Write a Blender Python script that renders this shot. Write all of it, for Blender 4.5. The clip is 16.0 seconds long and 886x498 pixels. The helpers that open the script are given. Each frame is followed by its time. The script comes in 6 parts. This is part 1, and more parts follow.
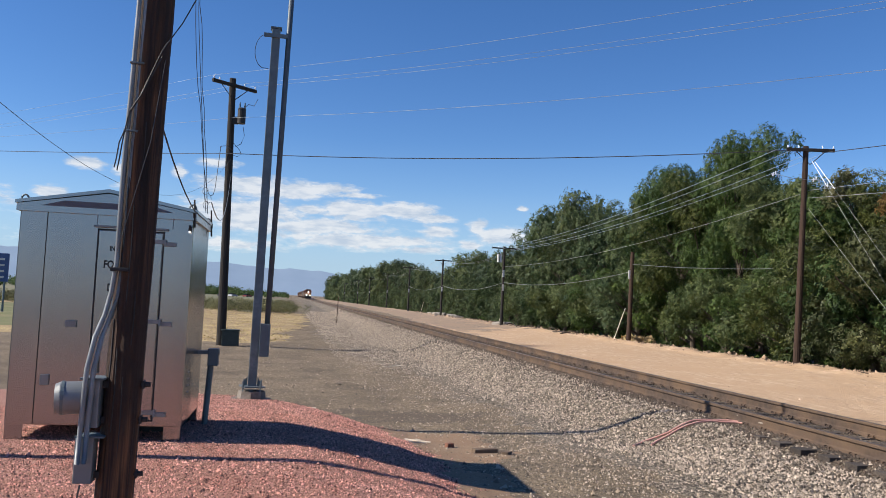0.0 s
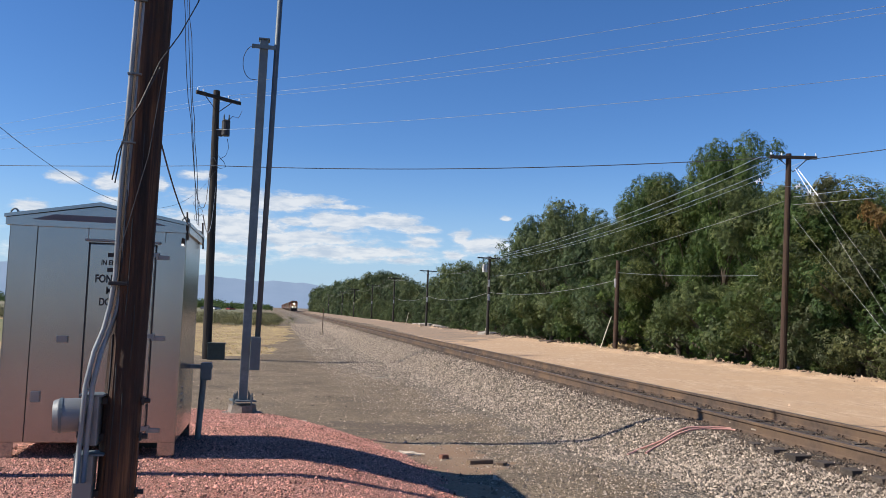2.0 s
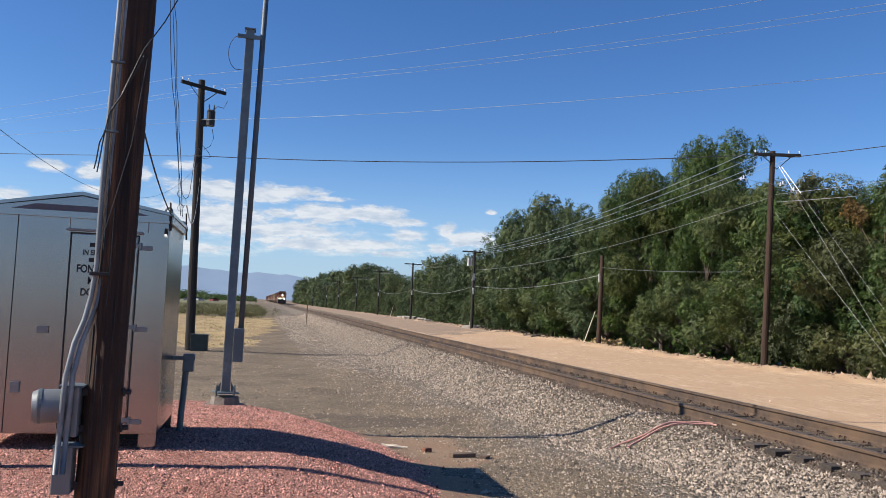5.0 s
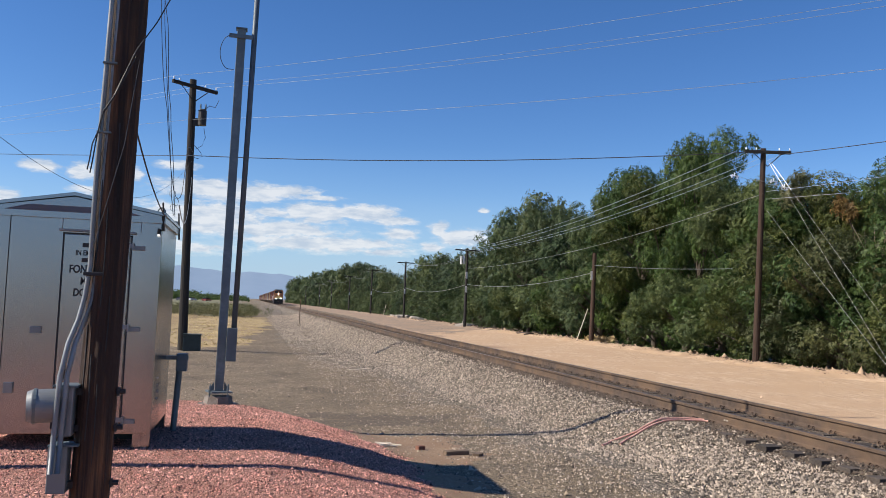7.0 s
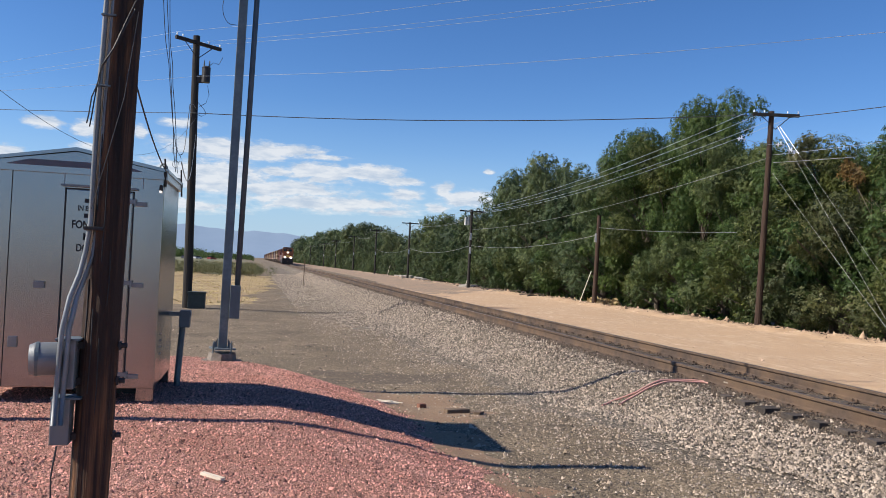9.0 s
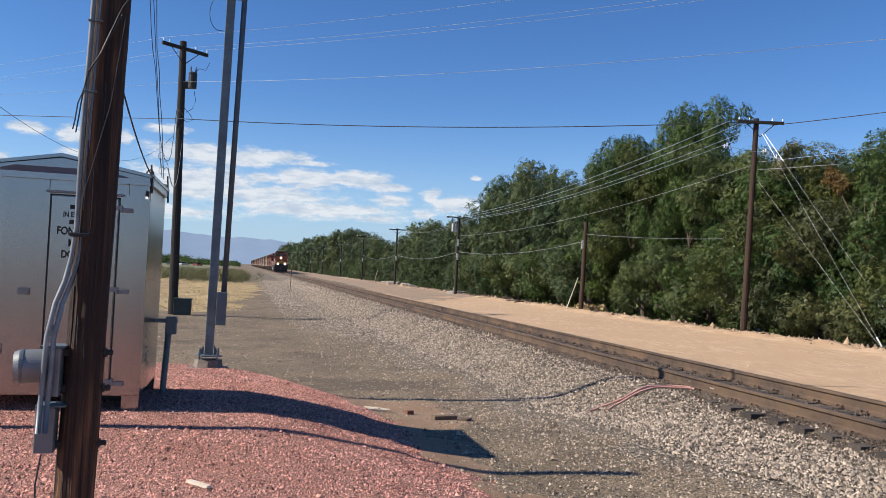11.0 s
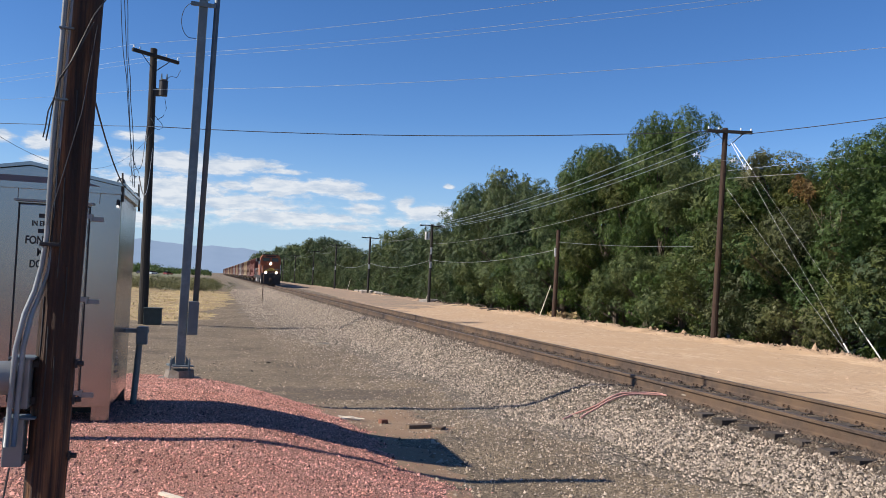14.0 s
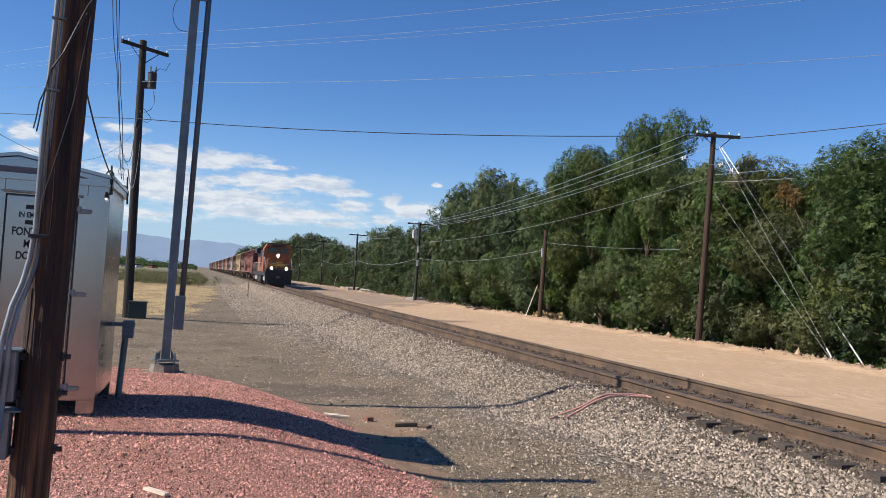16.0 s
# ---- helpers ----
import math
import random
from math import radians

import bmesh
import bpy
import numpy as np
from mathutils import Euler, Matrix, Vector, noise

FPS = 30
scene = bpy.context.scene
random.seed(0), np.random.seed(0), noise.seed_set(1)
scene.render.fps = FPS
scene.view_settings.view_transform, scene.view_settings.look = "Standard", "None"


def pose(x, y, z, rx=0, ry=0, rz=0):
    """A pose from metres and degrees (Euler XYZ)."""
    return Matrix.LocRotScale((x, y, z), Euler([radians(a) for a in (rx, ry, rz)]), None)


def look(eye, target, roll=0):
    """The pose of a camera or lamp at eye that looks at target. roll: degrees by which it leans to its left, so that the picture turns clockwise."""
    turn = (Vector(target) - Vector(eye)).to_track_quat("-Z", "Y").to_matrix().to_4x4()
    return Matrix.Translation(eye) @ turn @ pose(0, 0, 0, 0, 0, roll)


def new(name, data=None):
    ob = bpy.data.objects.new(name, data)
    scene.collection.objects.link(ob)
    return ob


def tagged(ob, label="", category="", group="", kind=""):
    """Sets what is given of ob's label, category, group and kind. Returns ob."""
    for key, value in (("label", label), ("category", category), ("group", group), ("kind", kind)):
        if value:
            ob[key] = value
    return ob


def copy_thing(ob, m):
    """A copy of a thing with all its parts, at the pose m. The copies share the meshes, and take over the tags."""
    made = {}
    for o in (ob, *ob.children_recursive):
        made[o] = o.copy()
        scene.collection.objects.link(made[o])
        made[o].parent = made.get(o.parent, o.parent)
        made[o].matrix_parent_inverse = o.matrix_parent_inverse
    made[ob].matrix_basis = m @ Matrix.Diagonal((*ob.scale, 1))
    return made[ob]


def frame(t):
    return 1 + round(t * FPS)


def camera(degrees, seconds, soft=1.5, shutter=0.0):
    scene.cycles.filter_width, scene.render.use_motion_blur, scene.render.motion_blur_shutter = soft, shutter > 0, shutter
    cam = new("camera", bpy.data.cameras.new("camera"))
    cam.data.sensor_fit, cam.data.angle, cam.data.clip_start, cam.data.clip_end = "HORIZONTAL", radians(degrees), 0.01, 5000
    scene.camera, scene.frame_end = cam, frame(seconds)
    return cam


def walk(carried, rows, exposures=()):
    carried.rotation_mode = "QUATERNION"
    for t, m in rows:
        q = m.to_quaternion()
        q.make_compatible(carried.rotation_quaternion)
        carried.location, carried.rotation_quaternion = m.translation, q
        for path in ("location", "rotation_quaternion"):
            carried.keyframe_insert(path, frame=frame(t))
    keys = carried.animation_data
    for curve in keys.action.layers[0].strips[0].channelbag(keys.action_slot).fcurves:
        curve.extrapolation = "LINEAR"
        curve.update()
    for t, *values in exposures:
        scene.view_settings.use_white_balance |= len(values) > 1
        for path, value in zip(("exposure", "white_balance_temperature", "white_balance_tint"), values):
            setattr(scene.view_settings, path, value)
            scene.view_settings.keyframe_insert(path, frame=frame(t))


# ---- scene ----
cam = camera(57.1, 16.0, soft=0.7)
PATH = [
    (0, (0.144, -0.055, 1.992), (0.503, 1.908, 2.121), 2.6),
    (0.5, (0.053, -0.012, 1.988), (0.404, 1.951, 2.14), 2.5),
    (1, (0.023, 0.011, 1.99), (0.394, 1.97, 2.151), 2.6),
    (1.5, (0.027, 0.02, 1.987), (0.417, 1.975, 2.148), 2.1),
    (2, (0.029, 0.013, 1.988), (0.426, 1.967, 2.144), 1.9),
    (2.5, (0.023, 0.037, 1.991), (0.43, 1.99, 2.131), 2.4),
    (3, (0.026, 0.019, 1.98), (0.447, 1.97, 2.11), 2.7),
    (3.5, (0.02, 0.031, 1.991), (0.453, 1.979, 2.122), 3.0),
    (4, (0.023, 0.028, 1.994), (0.456, 1.976, 2.129), 2.9),
    (6.5, (0.043, 0.019, 1.984), (0.481, 1.965, 2.126), 1.8),
    (7, (0.029, -0.016, 1.988), (0.48, 1.928, 2.126), 2.1),
    (7.5, (0.037, -0.007, 1.984), (0.491, 1.936, 2.111), 2.2),
    (8, (0.044, -0.017, 1.986), (0.498, 1.928, 2.091), 2.3),
    (8.5, (0.049, -0.004, 1.976), (0.502, 1.942, 2.051), 2.6),
    (9, (0.055, -0.007, 1.972), (0.5, 1.942, 2.014), 2.7),
    (9.5, (0.055, -0.015, 1.976), (0.506, 1.933, 2.013), 2.0),
    (10, (0.055, -0.011, 1.973), (0.527, 1.932, 2.018), 2.2),
    (12.3, (0.042, -0.012, 1.974), (0.516, 1.929, 2.044), 3.3),
    (12.5, (0.042, -0.018, 1.98), (0.526, 1.922, 2.053), 3.5),
    (13, (0.038, -0.011, 1.982), (0.549, 1.921, 2.058), 3.6),
    (13.5, (0.039, -0.011, 1.981), (0.562, 1.918, 2.061), 3.3),
    (14, (0.034, -0.014, 1.976), (0.572, 1.911, 2.058), 2.5),
    (14.5, (0.043, 0.002, 1.981), (0.595, 1.923, 2.058), 2.6),
    (15, (0.032, -0.003, 1.979), (0.585, 1.917, 2.06), 3.0),
    (15.5, (0.029, -0.001, 1.978), (0.58, 1.92, 2.057), 3.1),
    (16, (0.006, -0.006, 1.978), (0.575, 1.91, 2.058), 3.5),
]
walk(cam, [(t, look(eye, target, roll)) for t, eye, target, roll in PATH])

# ---------------------------------------------------------------- light
SUN_WAY = Vector((1.0, -0.05, -0.763)).normalized()      # the way the sunlight travels
world = bpy.data.worlds.new("sky")
scene.world = world
world.use_nodes = True
wn, wl = world.node_tree.nodes, world.node_tree.links
sky = wn.new("ShaderNodeTexSky")
sky.sky_type = "NISHITA"
sky.sun_disc = False
sky.sun_elevation = radians(37.3)
sky.sun_rotation = radians(273)
sky.altitude = 1600
sky.air_density = 1.0
sky.dust_density = 0.1
sky.ozone_density = 3.5
deep = wn.new("ShaderNodeHueSaturation")
deep.inputs["Saturation"].default_value = 1.22
deep.inputs["Hue"].default_value = 0.508
wl.new(sky.outputs[0], deep.inputs["Color"])
wl.new(deep.outputs[0], wn["Background"].inputs[0])
wn["Background"].inputs[1].default_value = 0.098
sun = new("sun", bpy.data.lights.new("sun", "SUN"))
sun.data.energy = 5.0
sun.data.angle = radians(0.6)
sun.data.color = (1.0, 0.905, 0.785)
sun.matrix_world = look((-40, 0, 40), Vector((-40, 0, 40)) + SUN_WAY)
scene.view_settings.exposure = 0.5

# ---------------------------------------------------------------- materials


def ramp(nt, fac, cols):
    r = nt.nodes.new("ShaderNodeValToRGB")
    els = r.color_ramp.elements
    while len(els) < len(cols):
        els.new(0.5)
    for k, c in enumerate(cols):
        at, col = c if len(c) == 2 else (k / max(1, len(cols) - 1), c)
        els[k].position = at
        els[k].color = (*col, 1)
    nt.links.new(fac, r.inputs[0])
    return r.outputs[0]


def noise_of(nt, scale, detail=4.0, rough=0.6, stretch=None, coords="Object"):
    n = nt.nodes.new("ShaderNodeTexNoise")
    n.inputs["Scale"].default_value = scale
    n.inputs["Detail"].default_value = detail
    n.inputs["Roughness"].default_value = rough
    tc = nt.nodes.new("ShaderNodeTexCoord")
    src = tc.outputs[coords]
    if stretch:
        mp = nt.nodes.new("ShaderNodeMapping")
        mp.inputs["Scale"].default_value = stretch
        nt.links.new(src, mp.inputs[0])
        src = mp.outputs[0]
    nt.links.new(src, n.inputs["Vector"])
    return n.outputs["Fac"]


def mix_of(nt, fac, a, b, mode="MIX"):
    m = nt.nodes.new("ShaderNodeMix")
    m.data_type, m.blend_type = "RGBA", mode
    for sock, v in ((m.inputs[0], fac), (m.inputs[6], a), (m.inputs[7], b)):
        if isinstance(v, (int, float)):
            sock.default_value = v
        elif isinstance(v, tuple):
            sock.default_value = (*v, 1)
        else:
            nt.links.new(v, sock)
    return m.outputs[2]


def math_of(nt, op, a, b):
    m = nt.nodes.new("ShaderNodeMath")
    m.operation = op
    for sock, v in zip(m.inputs, (a, b)):
        if isinstance(v, (int, float)):
            sock.default_value = v
        else:
            nt.links.new(v, sock)
    return m.outputs[0]


def mat(name, cols, scale=3.0, rough=0.8, metal=0.0, bump=0.0, bump_scale=None, stretch=None, big=None, big_scale=0.3,
        island=0.0, per_object=0.0, emit=None, spec=None, detail=4.0):
    """A surface: colours spread by noise, a second larger variation, fine relief."""
    m = bpy.data.materials.new(name)
    m.use_nodes = True
    nt = m.node_tree
    b = nt.nodes["Principled BSDF"]
    col = ramp(nt, noise_of(nt, scale, detail, 0.65, stretch), cols)
    if big:
        f = ramp(nt, noise_of(nt, big_scale, 3.0, 0.6), [(0.40, (0, 0, 0)), (0.62, (1, 1, 1))])
        col = mix_of(nt, f, col, big)
    if island:
        g = nt.nodes.new("ShaderNodeNewGeometry")
        v = ramp(nt, g.outputs["Random Per Island"], [(0.0, (1 - island,) * 3), (1.0, (1 + island,) * 3)])
        col = mix_of(nt, 1.0, col, v, "MULTIPLY")
    if per_object:
        g = nt.nodes.new("ShaderNodeObjectInfo")
        v = ramp(nt, g.outputs["Random"], [(0.0, (1 - per_object,) * 3), (1.0, (1 + per_object,) * 3)])
        col = mix_of(nt, 1.0, col, v, "MULTIPLY")
    nt.links.new(col, b.inputs["Base Color"])
    b.inputs["Roughness"].default_value = rough
    b.inputs["Metallic"].default_value = metal
    if spec is not None:
        b.inputs["Specular IOR Level"].default_value = spec
    if bump:
        bp = nt.nodes.new("ShaderNodeBump")
        bp.inputs["Strength"].default_value = bump
        bp.inputs["Distance"].default_value = 0.02
        nt.links.new(noise_of(nt, bump_scale or scale * 4, 5.0, 0.7, stretch), bp.inputs["Height"])
        nt.links.new(bp.outputs[0], b.inputs["Normal"])
    if emit:
        b.inputs["Emission Color"].default_value = (*emit[0], 1)
        b.inputs["Emission Strength"].default_value = emit[1]
    return m


def gravel_mat(name, cols, scale, rough=0.93, bump=1.0, big=None, big_scale=0.5):
    """Loose broken stone: cells of their own tone with rounded relief, a finer grit between them and larger stains."""
    m = bpy.data.materials.new(name)
    m.use_nodes = True
    nt = m.node_tree
    b = nt.nodes["Principled BSDF"]
    tc = nt.nodes.new("ShaderNodeTexCoord")
    cells = []
    for k in (1.0, 2.6):
        v = nt.nodes.new("ShaderNodeTexVoronoi")
        v.inputs["Scale"].default_value = scale * k
        nt.links.new(tc.outputs["Object"], v.inputs["Vector"])
        sep = nt.nodes.new("ShaderNodeSeparateColor")
        nt.links.new(v.outputs["Color"], sep.inputs[0])
        cells.append((v.outputs["Distance"], sep.outputs[0]))
    tone = math_of(nt, "ADD", math_of(nt, "MULTIPLY", cells[0][1], 0.6), math_of(nt, "MULTIPLY", cells[1][1], 0.4))
    col = ramp(nt, tone, cols)
    grit = ramp(nt, noise_of(nt, scale * 5, 4.0, 0.7), [(0.3, (0.72,) * 3), (0.7, (1.2,) * 3)])
    col = mix_of(nt, 1.0, col, grit, "MULTIPLY")
    if big:
        f = ramp(nt, noise_of(nt, big_scale, 4.0, 0.62), [(0.42, (0, 0, 0)), (0.66, (0.75,) * 3)])
        col = mix_of(nt, f, col, big)
    nt.links.new(col, b.inputs["Base Color"])
    b.inputs["Roughness"].default_value = rough
    high = math_of(nt, "ADD", math_of(nt, "MULTIPLY", cells[0][0], -1.0), math_of(nt, "MULTIPLY", cells[1][0], -0.4))
    bp = nt.nodes.new("ShaderNodeBump")
    bp.inputs["Strength"].default_value = bump
    bp.inputs["Distance"].default_value = 0.6 / scale
    nt.links.new(high, bp.inputs["Height"])
    nt.links.new(bp.outputs[0], b.inputs["Normal"])
    return m


def leaf_mat(name, dark, light, warm):
    m = bpy.data.materials.new(name)
    m.use_nodes = True
    nt = m.node_tree
    b = nt.nodes["Principled BSDF"]
    g = nt.nodes.new("ShaderNodeNewGeometry")
    col = ramp(nt, g.outputs["Random Per Island"], [(0.0, dark), (0.75, light), (1.0, warm)])
    clump = ramp(nt, noise_of(nt, 0.9, 4.0), [(0.32, (0.52, 0.62, 0.58)), (0.68, (1.5, 1.38, 1.12))])
    col = mix_of(nt, 1.0, col, clump, "MULTIPLY")
    o = nt.nodes.new("ShaderNodeObjectInfo")
    tone = ramp(nt, o.outputs["Random"], [(0.0, (0.66, 0.76, 0.80)), (0.35, (0.92, 0.98, 0.94)), (0.7, (1.02, 1.06, 0.92)), (1.0, (1.18, 1.14, 0.96))])
    col = mix_of(nt, 1.0, col, tone, "MULTIPLY")
    nt.links.new(col, b.inputs["Base Color"])
    b.inputs["Roughness"].default_value = 0.5
    b.inputs["Specular IOR Level"].default_value = 0.2
    t = nt.nodes.new("ShaderNodeBsdfTranslucent")
    nt.links.new(col, t.inputs[0])
    mx = nt.nodes.new("ShaderNodeMixShader")
    mx.inputs[0].default_value = 0.24
    nt.links.new(b.outputs[0], mx.inputs[1])
    nt.links.new(t.outputs[0], mx.inputs[2])
    nt.links.new(mx.outputs[0], nt.nodes["Material Output"].inputs[0])
    return m


DIRT = gravel_mat("packed_dirt", [(0.15, (0.082, 0.060, 0.037)), (0.5, (0.185, 0.139, 0.087)), (0.85, (0.340, 0.267, 0.177))], 38, bump=0.8,
                  big=(0.091, 0.067, 0.041), big_scale=0.55)
DIRT_STONE = mat("dirty_stone", [(0.3, (0.170, 0.130, 0.087)), (0.7, (0.339, 0.269, 0.197))], 6.0, 0.9, island=0.75)
TAN = mat("tan_dirt", [(0.3, (0.350, 0.228, 0.134)), (0.5, (0.475, 0.330, 0.206)), (0.7, (0.610, 0.459, 0.312))], 7, 0.95, bump=1.0, bump_scale=26,
          stretch=(1, 0.22, 1), big=(0.455, 0.307, 0.184), big_scale=0.5, detail=8.0)
BROWN_ROAD = mat("trodden_brown_dirt", [(0.3, (0.165, 0.118, 0.080)), (0.5, (0.255, 0.188, 0.132)), (0.7, (0.380, 0.290, 0.210))], 6, 0.95, bump=1.0, bump_scale=22,
                 stretch=(1, 0.2, 1), big=(0.310, 0.218, 0.144), big_scale=0.35, detail=8.0)
PINK = gravel_mat("pink_gravel", [(0.15, (0.190, 0.078, 0.056)), (0.5, (0.350, 0.172, 0.130)), (0.85, (0.520, 0.300, 0.240))], 52, bump=1.0,
                  big=(0.330, 0.160, 0.115), big_scale=0.9)
PINK_STONE = mat("pink_stone", [(0.3, (0.330, 0.135, 0.102)), (0.7, (0.520, 0.272, 0.222))], 2.0, 0.85, island=0.85)
BALLAST = gravel_mat("ballast", [(0.12, (0.045, 0.036, 0.026)), (0.5, (0.150, 0.122, 0.088)), (0.88, (0.390, 0.330, 0.250))], 24, bump=1.0,
                     big=(0.120, 0.094, 0.066), big_scale=0.6)
GREY_STONE = mat("grey_stone", [(0.3, (0.190, 0.152, 0.113)), (0.7, (0.400, 0.332, 0.264))], 9.0, 0.9, island=0.8)
STRAW = mat("dry_grass", [(0.32, (0.190, 0.130, 0.062)), (0.5, (0.400, 0.300, 0.140)), (0.68, (0.600, 0.470, 0.245))], 7, 0.95, bump=1.0, bump_scale=25,
            stretch=(1, 0.45, 1), big=(0.270, 0.190, 0.100), big_scale=0.35, detail=8.0)
RED_DIRT = mat("reddish_dirt", [(0.3, (0.200, 0.128, 0.076)), (0.7, (0.330, 0.229, 0.144))], 22, 0.95, bump=0.9, bump_scale=50, big=(0.250, 0.158, 0.093), big_scale=0.8, detail=8.0)
SCRUB = mat("scrub", [(0.3, (0.105, 0.115, 0.045)), (0.7, (0.190, 0.178, 0.085))], 0.3, 0.95, island=0.4)
VERGE = mat("green_verge", [(0.3, (0.085, 0.110, 0.035)), (0.7, (0.150, 0.165, 0.060))], 3, 0.95, bump=0.8, bump_scale=12, big=(0.20, 0.17, 0.08), big_scale=0.2)
FAR_FIELD = mat("far_field", [(0.3, (0.145, 0.136, 0.072)), (0.7, (0.230, 0.196, 0.111))], 0.05, 0.95, bump=0.5, bump_scale=0.4,
                big=(0.119, 0.128, 0.064), big_scale=0.006)
ALU = mat("brushed_aluminium", [(0.3, (0.325, 0.315, 0.32)), (0.7, (0.39, 0.38, 0.38))], 1.2, 0.20, 1.0, bump=0.03, bump_scale=60,
          stretch=(1, 1, 0.1), big=(0.360, 0.350, 0.350), big_scale=1.1)
ALU_DARK = mat("dull_aluminium", [(0.3, (0.20, 0.20, 0.20)), (0.7, (0.26, 0.26, 0.26))], 6, 0.45, 0.7)
GALV = mat("galvanised_steel", [(0.3, (0.108, 0.142, 0.158)), (0.7, (0.172, 0.215, 0.232))], 14, 0.55, 0.25, big=(0.104, 0.134, 0.150), big_scale=2.5)
CONDUIT = mat("grey_conduit", [(0.3, (0.182, 0.199, 0.207)), (0.7, (0.287, 0.304, 0.310))], 9, 0.5, 0.3, big=(0.168, 0.182, 0.190), big_scale=2)
POLE = mat("creosoted_wood", [(0.37, (0.006, 0.003, 0.002)), (0.48, (0.028, 0.014, 0.008)), (0.57, (0.094, 0.044, 0.020)), (0.69, (0.230, 0.114, 0.051))], 21, 0.85, bump=1.0,
           bump_scale=36, stretch=(1, 1, 0.03), big=(0.026, 0.013, 0.008), big_scale=0.9)
POLE_FAR = mat("weathered_pole", [(0.3, (0.026, 0.014, 0.009)), (0.7, (0.054, 0.030, 0.018))], 5, 0.9, bump=0.5, stretch=(1, 1, 0.06))
POLE_GREY = mat("dark_grey_pole", [(0.3, (0.015, 0.013, 0.012)), (0.7, (0.034, 0.029, 0.025))], 5, 0.9, bump=0.5, stretch=(1, 1, 0.06))
RUST = mat("rusty_steel", [(0.3, (0.044, 0.030, 0.022)), (0.7, (0.098, 0.068, 0.050))], 9, 0.85, 0.1, bump=0.4, big=(0.128, 0.082, 0.050), big_scale=1.1)
DARK_PIPE = mat("dark_grey_pipe", [(0.3, (0.058, 0.080, 0.100)), (0.7, (0.088, 0.116, 0.140))], 9, 0.55, 0.2)
DARK_STONE = mat("oily_stone", [(0.3, (0.050, 0.036, 0.026)), (0.7, (0.125, 0.092, 0.066))], 1.5, 0.9, island=0.5)
RAIL_TOP = mat("worn_rail_head", [(0.3, (0.120, 0.094, 0.078)), (0.7, (0.190, 0.155, 0.130))], 6, 0.5, 0.6)
TIE = mat("tie_wood", [(0.3, (0.034, 0.028, 0.024)), (0.7, (0.085, 0.068, 0.054))], 10, 0.95, bump=0.8, stretch=(0.15, 1, 1), per_object=0.35)
BLACK = mat("black_rubber", [(0.3, (0.010, 0.010, 0.011)), (0.7, (0.021, 0.021, 0.023))], 8, 0.6)
WIRE_PALE = mat("bright_wire", [(0.3, (0.440, 0.500, 0.570)), (0.7, (0.560, 0.620, 0.700))], 1, 0.35, 0.7)
WIRE_DARK = mat("dark_wire", [(0.3, (0.022, 0.023, 0.026)), (0.7, (0.050, 0.052, 0.056))], 1, 0.5)
WIRE_GREY = mat("grey_wire", [(0.3, (0.200, 0.210, 0.210)), (0.7, (0.330, 0.340, 0.340))], 1, 0.5, 0.3)
FOOT = mat("stained_concrete", [(0.3, (0.17, 0.145, 0.12)), (0.7, (0.27, 0.235, 0.20))], 14, 0.9, bump=0.6, bump_scale=50, big=(0.14, 0.11, 0.09), big_scale=4)
CONCRETE = mat("concrete", [(0.3, (0.306, 0.272, 0.230)), (0.7, (0.425, 0.383, 0.332))], 12, 0.9, bump=0.5, bump_scale=50)
WHITE = mat("white_paint", [(0.3, (0.595, 0.595, 0.578)), (0.7, (0.697, 0.697, 0.680))], 6, 0.6, big=(0.527, 0.510, 0.476), big_scale=3)
FADED = mat("faded_paint", [(0.35, (0.130, 0.095, 0.066)), (0.6, (0.420, 0.370, 0.300))], 60, 0.8)
PORCELAIN = mat("porcelain", [(0.3, (0.750, 0.760, 0.780)), (0.7, (0.850, 0.860, 0.880))], 3, 0.25)
INK = mat("black_lettering", [(0.3, (0.010, 0.010, 0.012)), (0.7, (0.017, 0.017, 0.019))], 5, 0.6)
GREEN_BOX = mat("dark_green_paint", [(0.3, (0.017, 0.027, 0.024)), (0.7, (0.032, 0.047, 0.041))], 5, 0.55)
ORANGE = mat("orange_paint", [(0.3, (0.250, 0.078, 0.027)), (0.7, (0.340, 0.116, 0.038))], 2, 0.6, big=(0.190, 0.055, 0.022), big_scale=0.7)
LOCO_DARK = mat("black_paint", [(0.3, (0.014, 0.012, 0.011)), (0.7, (0.030, 0.025, 0.023))], 3, 0.6)
LOCO_YELLOW = mat("yellow_paint", [(0.3, (0.510, 0.306, 0.043)), (0.7, (0.595, 0.374, 0.060))], 3, 0.5)
SILVER = mat("silver_paint", [(0.3, (0.357, 0.348, 0.332)), (0.7, (0.493, 0.484, 0.459))], 2, 0.5, 0.2)
GLASS_DARK = mat("dark_window_glass", [(0.3, (0.012, 0.014, 0.016)), (0.7, (0.020, 0.022, 0.025))], 3, 0.08)
LAMP = mat("headlight_glow", [(0.3, (1, 0.9, 0.75)), (0.7, (1, 0.92, 0.8))], 3, 0.3, emit=((1.000, 0.860, 0.620), 28.0))
HOPPERS = [mat("hopper_" + n, [(0.3, tuple(v * 0.75 for v in c)), (0.7, c)], 1.5, 0.75, big=tuple(v * 0.6 + 0.02 for v in c), big_scale=0.35)
           for n, c in (("red_brown", (0.215, 0.070, 0.052)), ("brown", (0.165, 0.082, 0.058)), ("buff", (0.430, 0.320, 0.185)),
                        ("grey", (0.340, 0.325, 0.310)), ("maroon", (0.140, 0.053, 0.048)))]
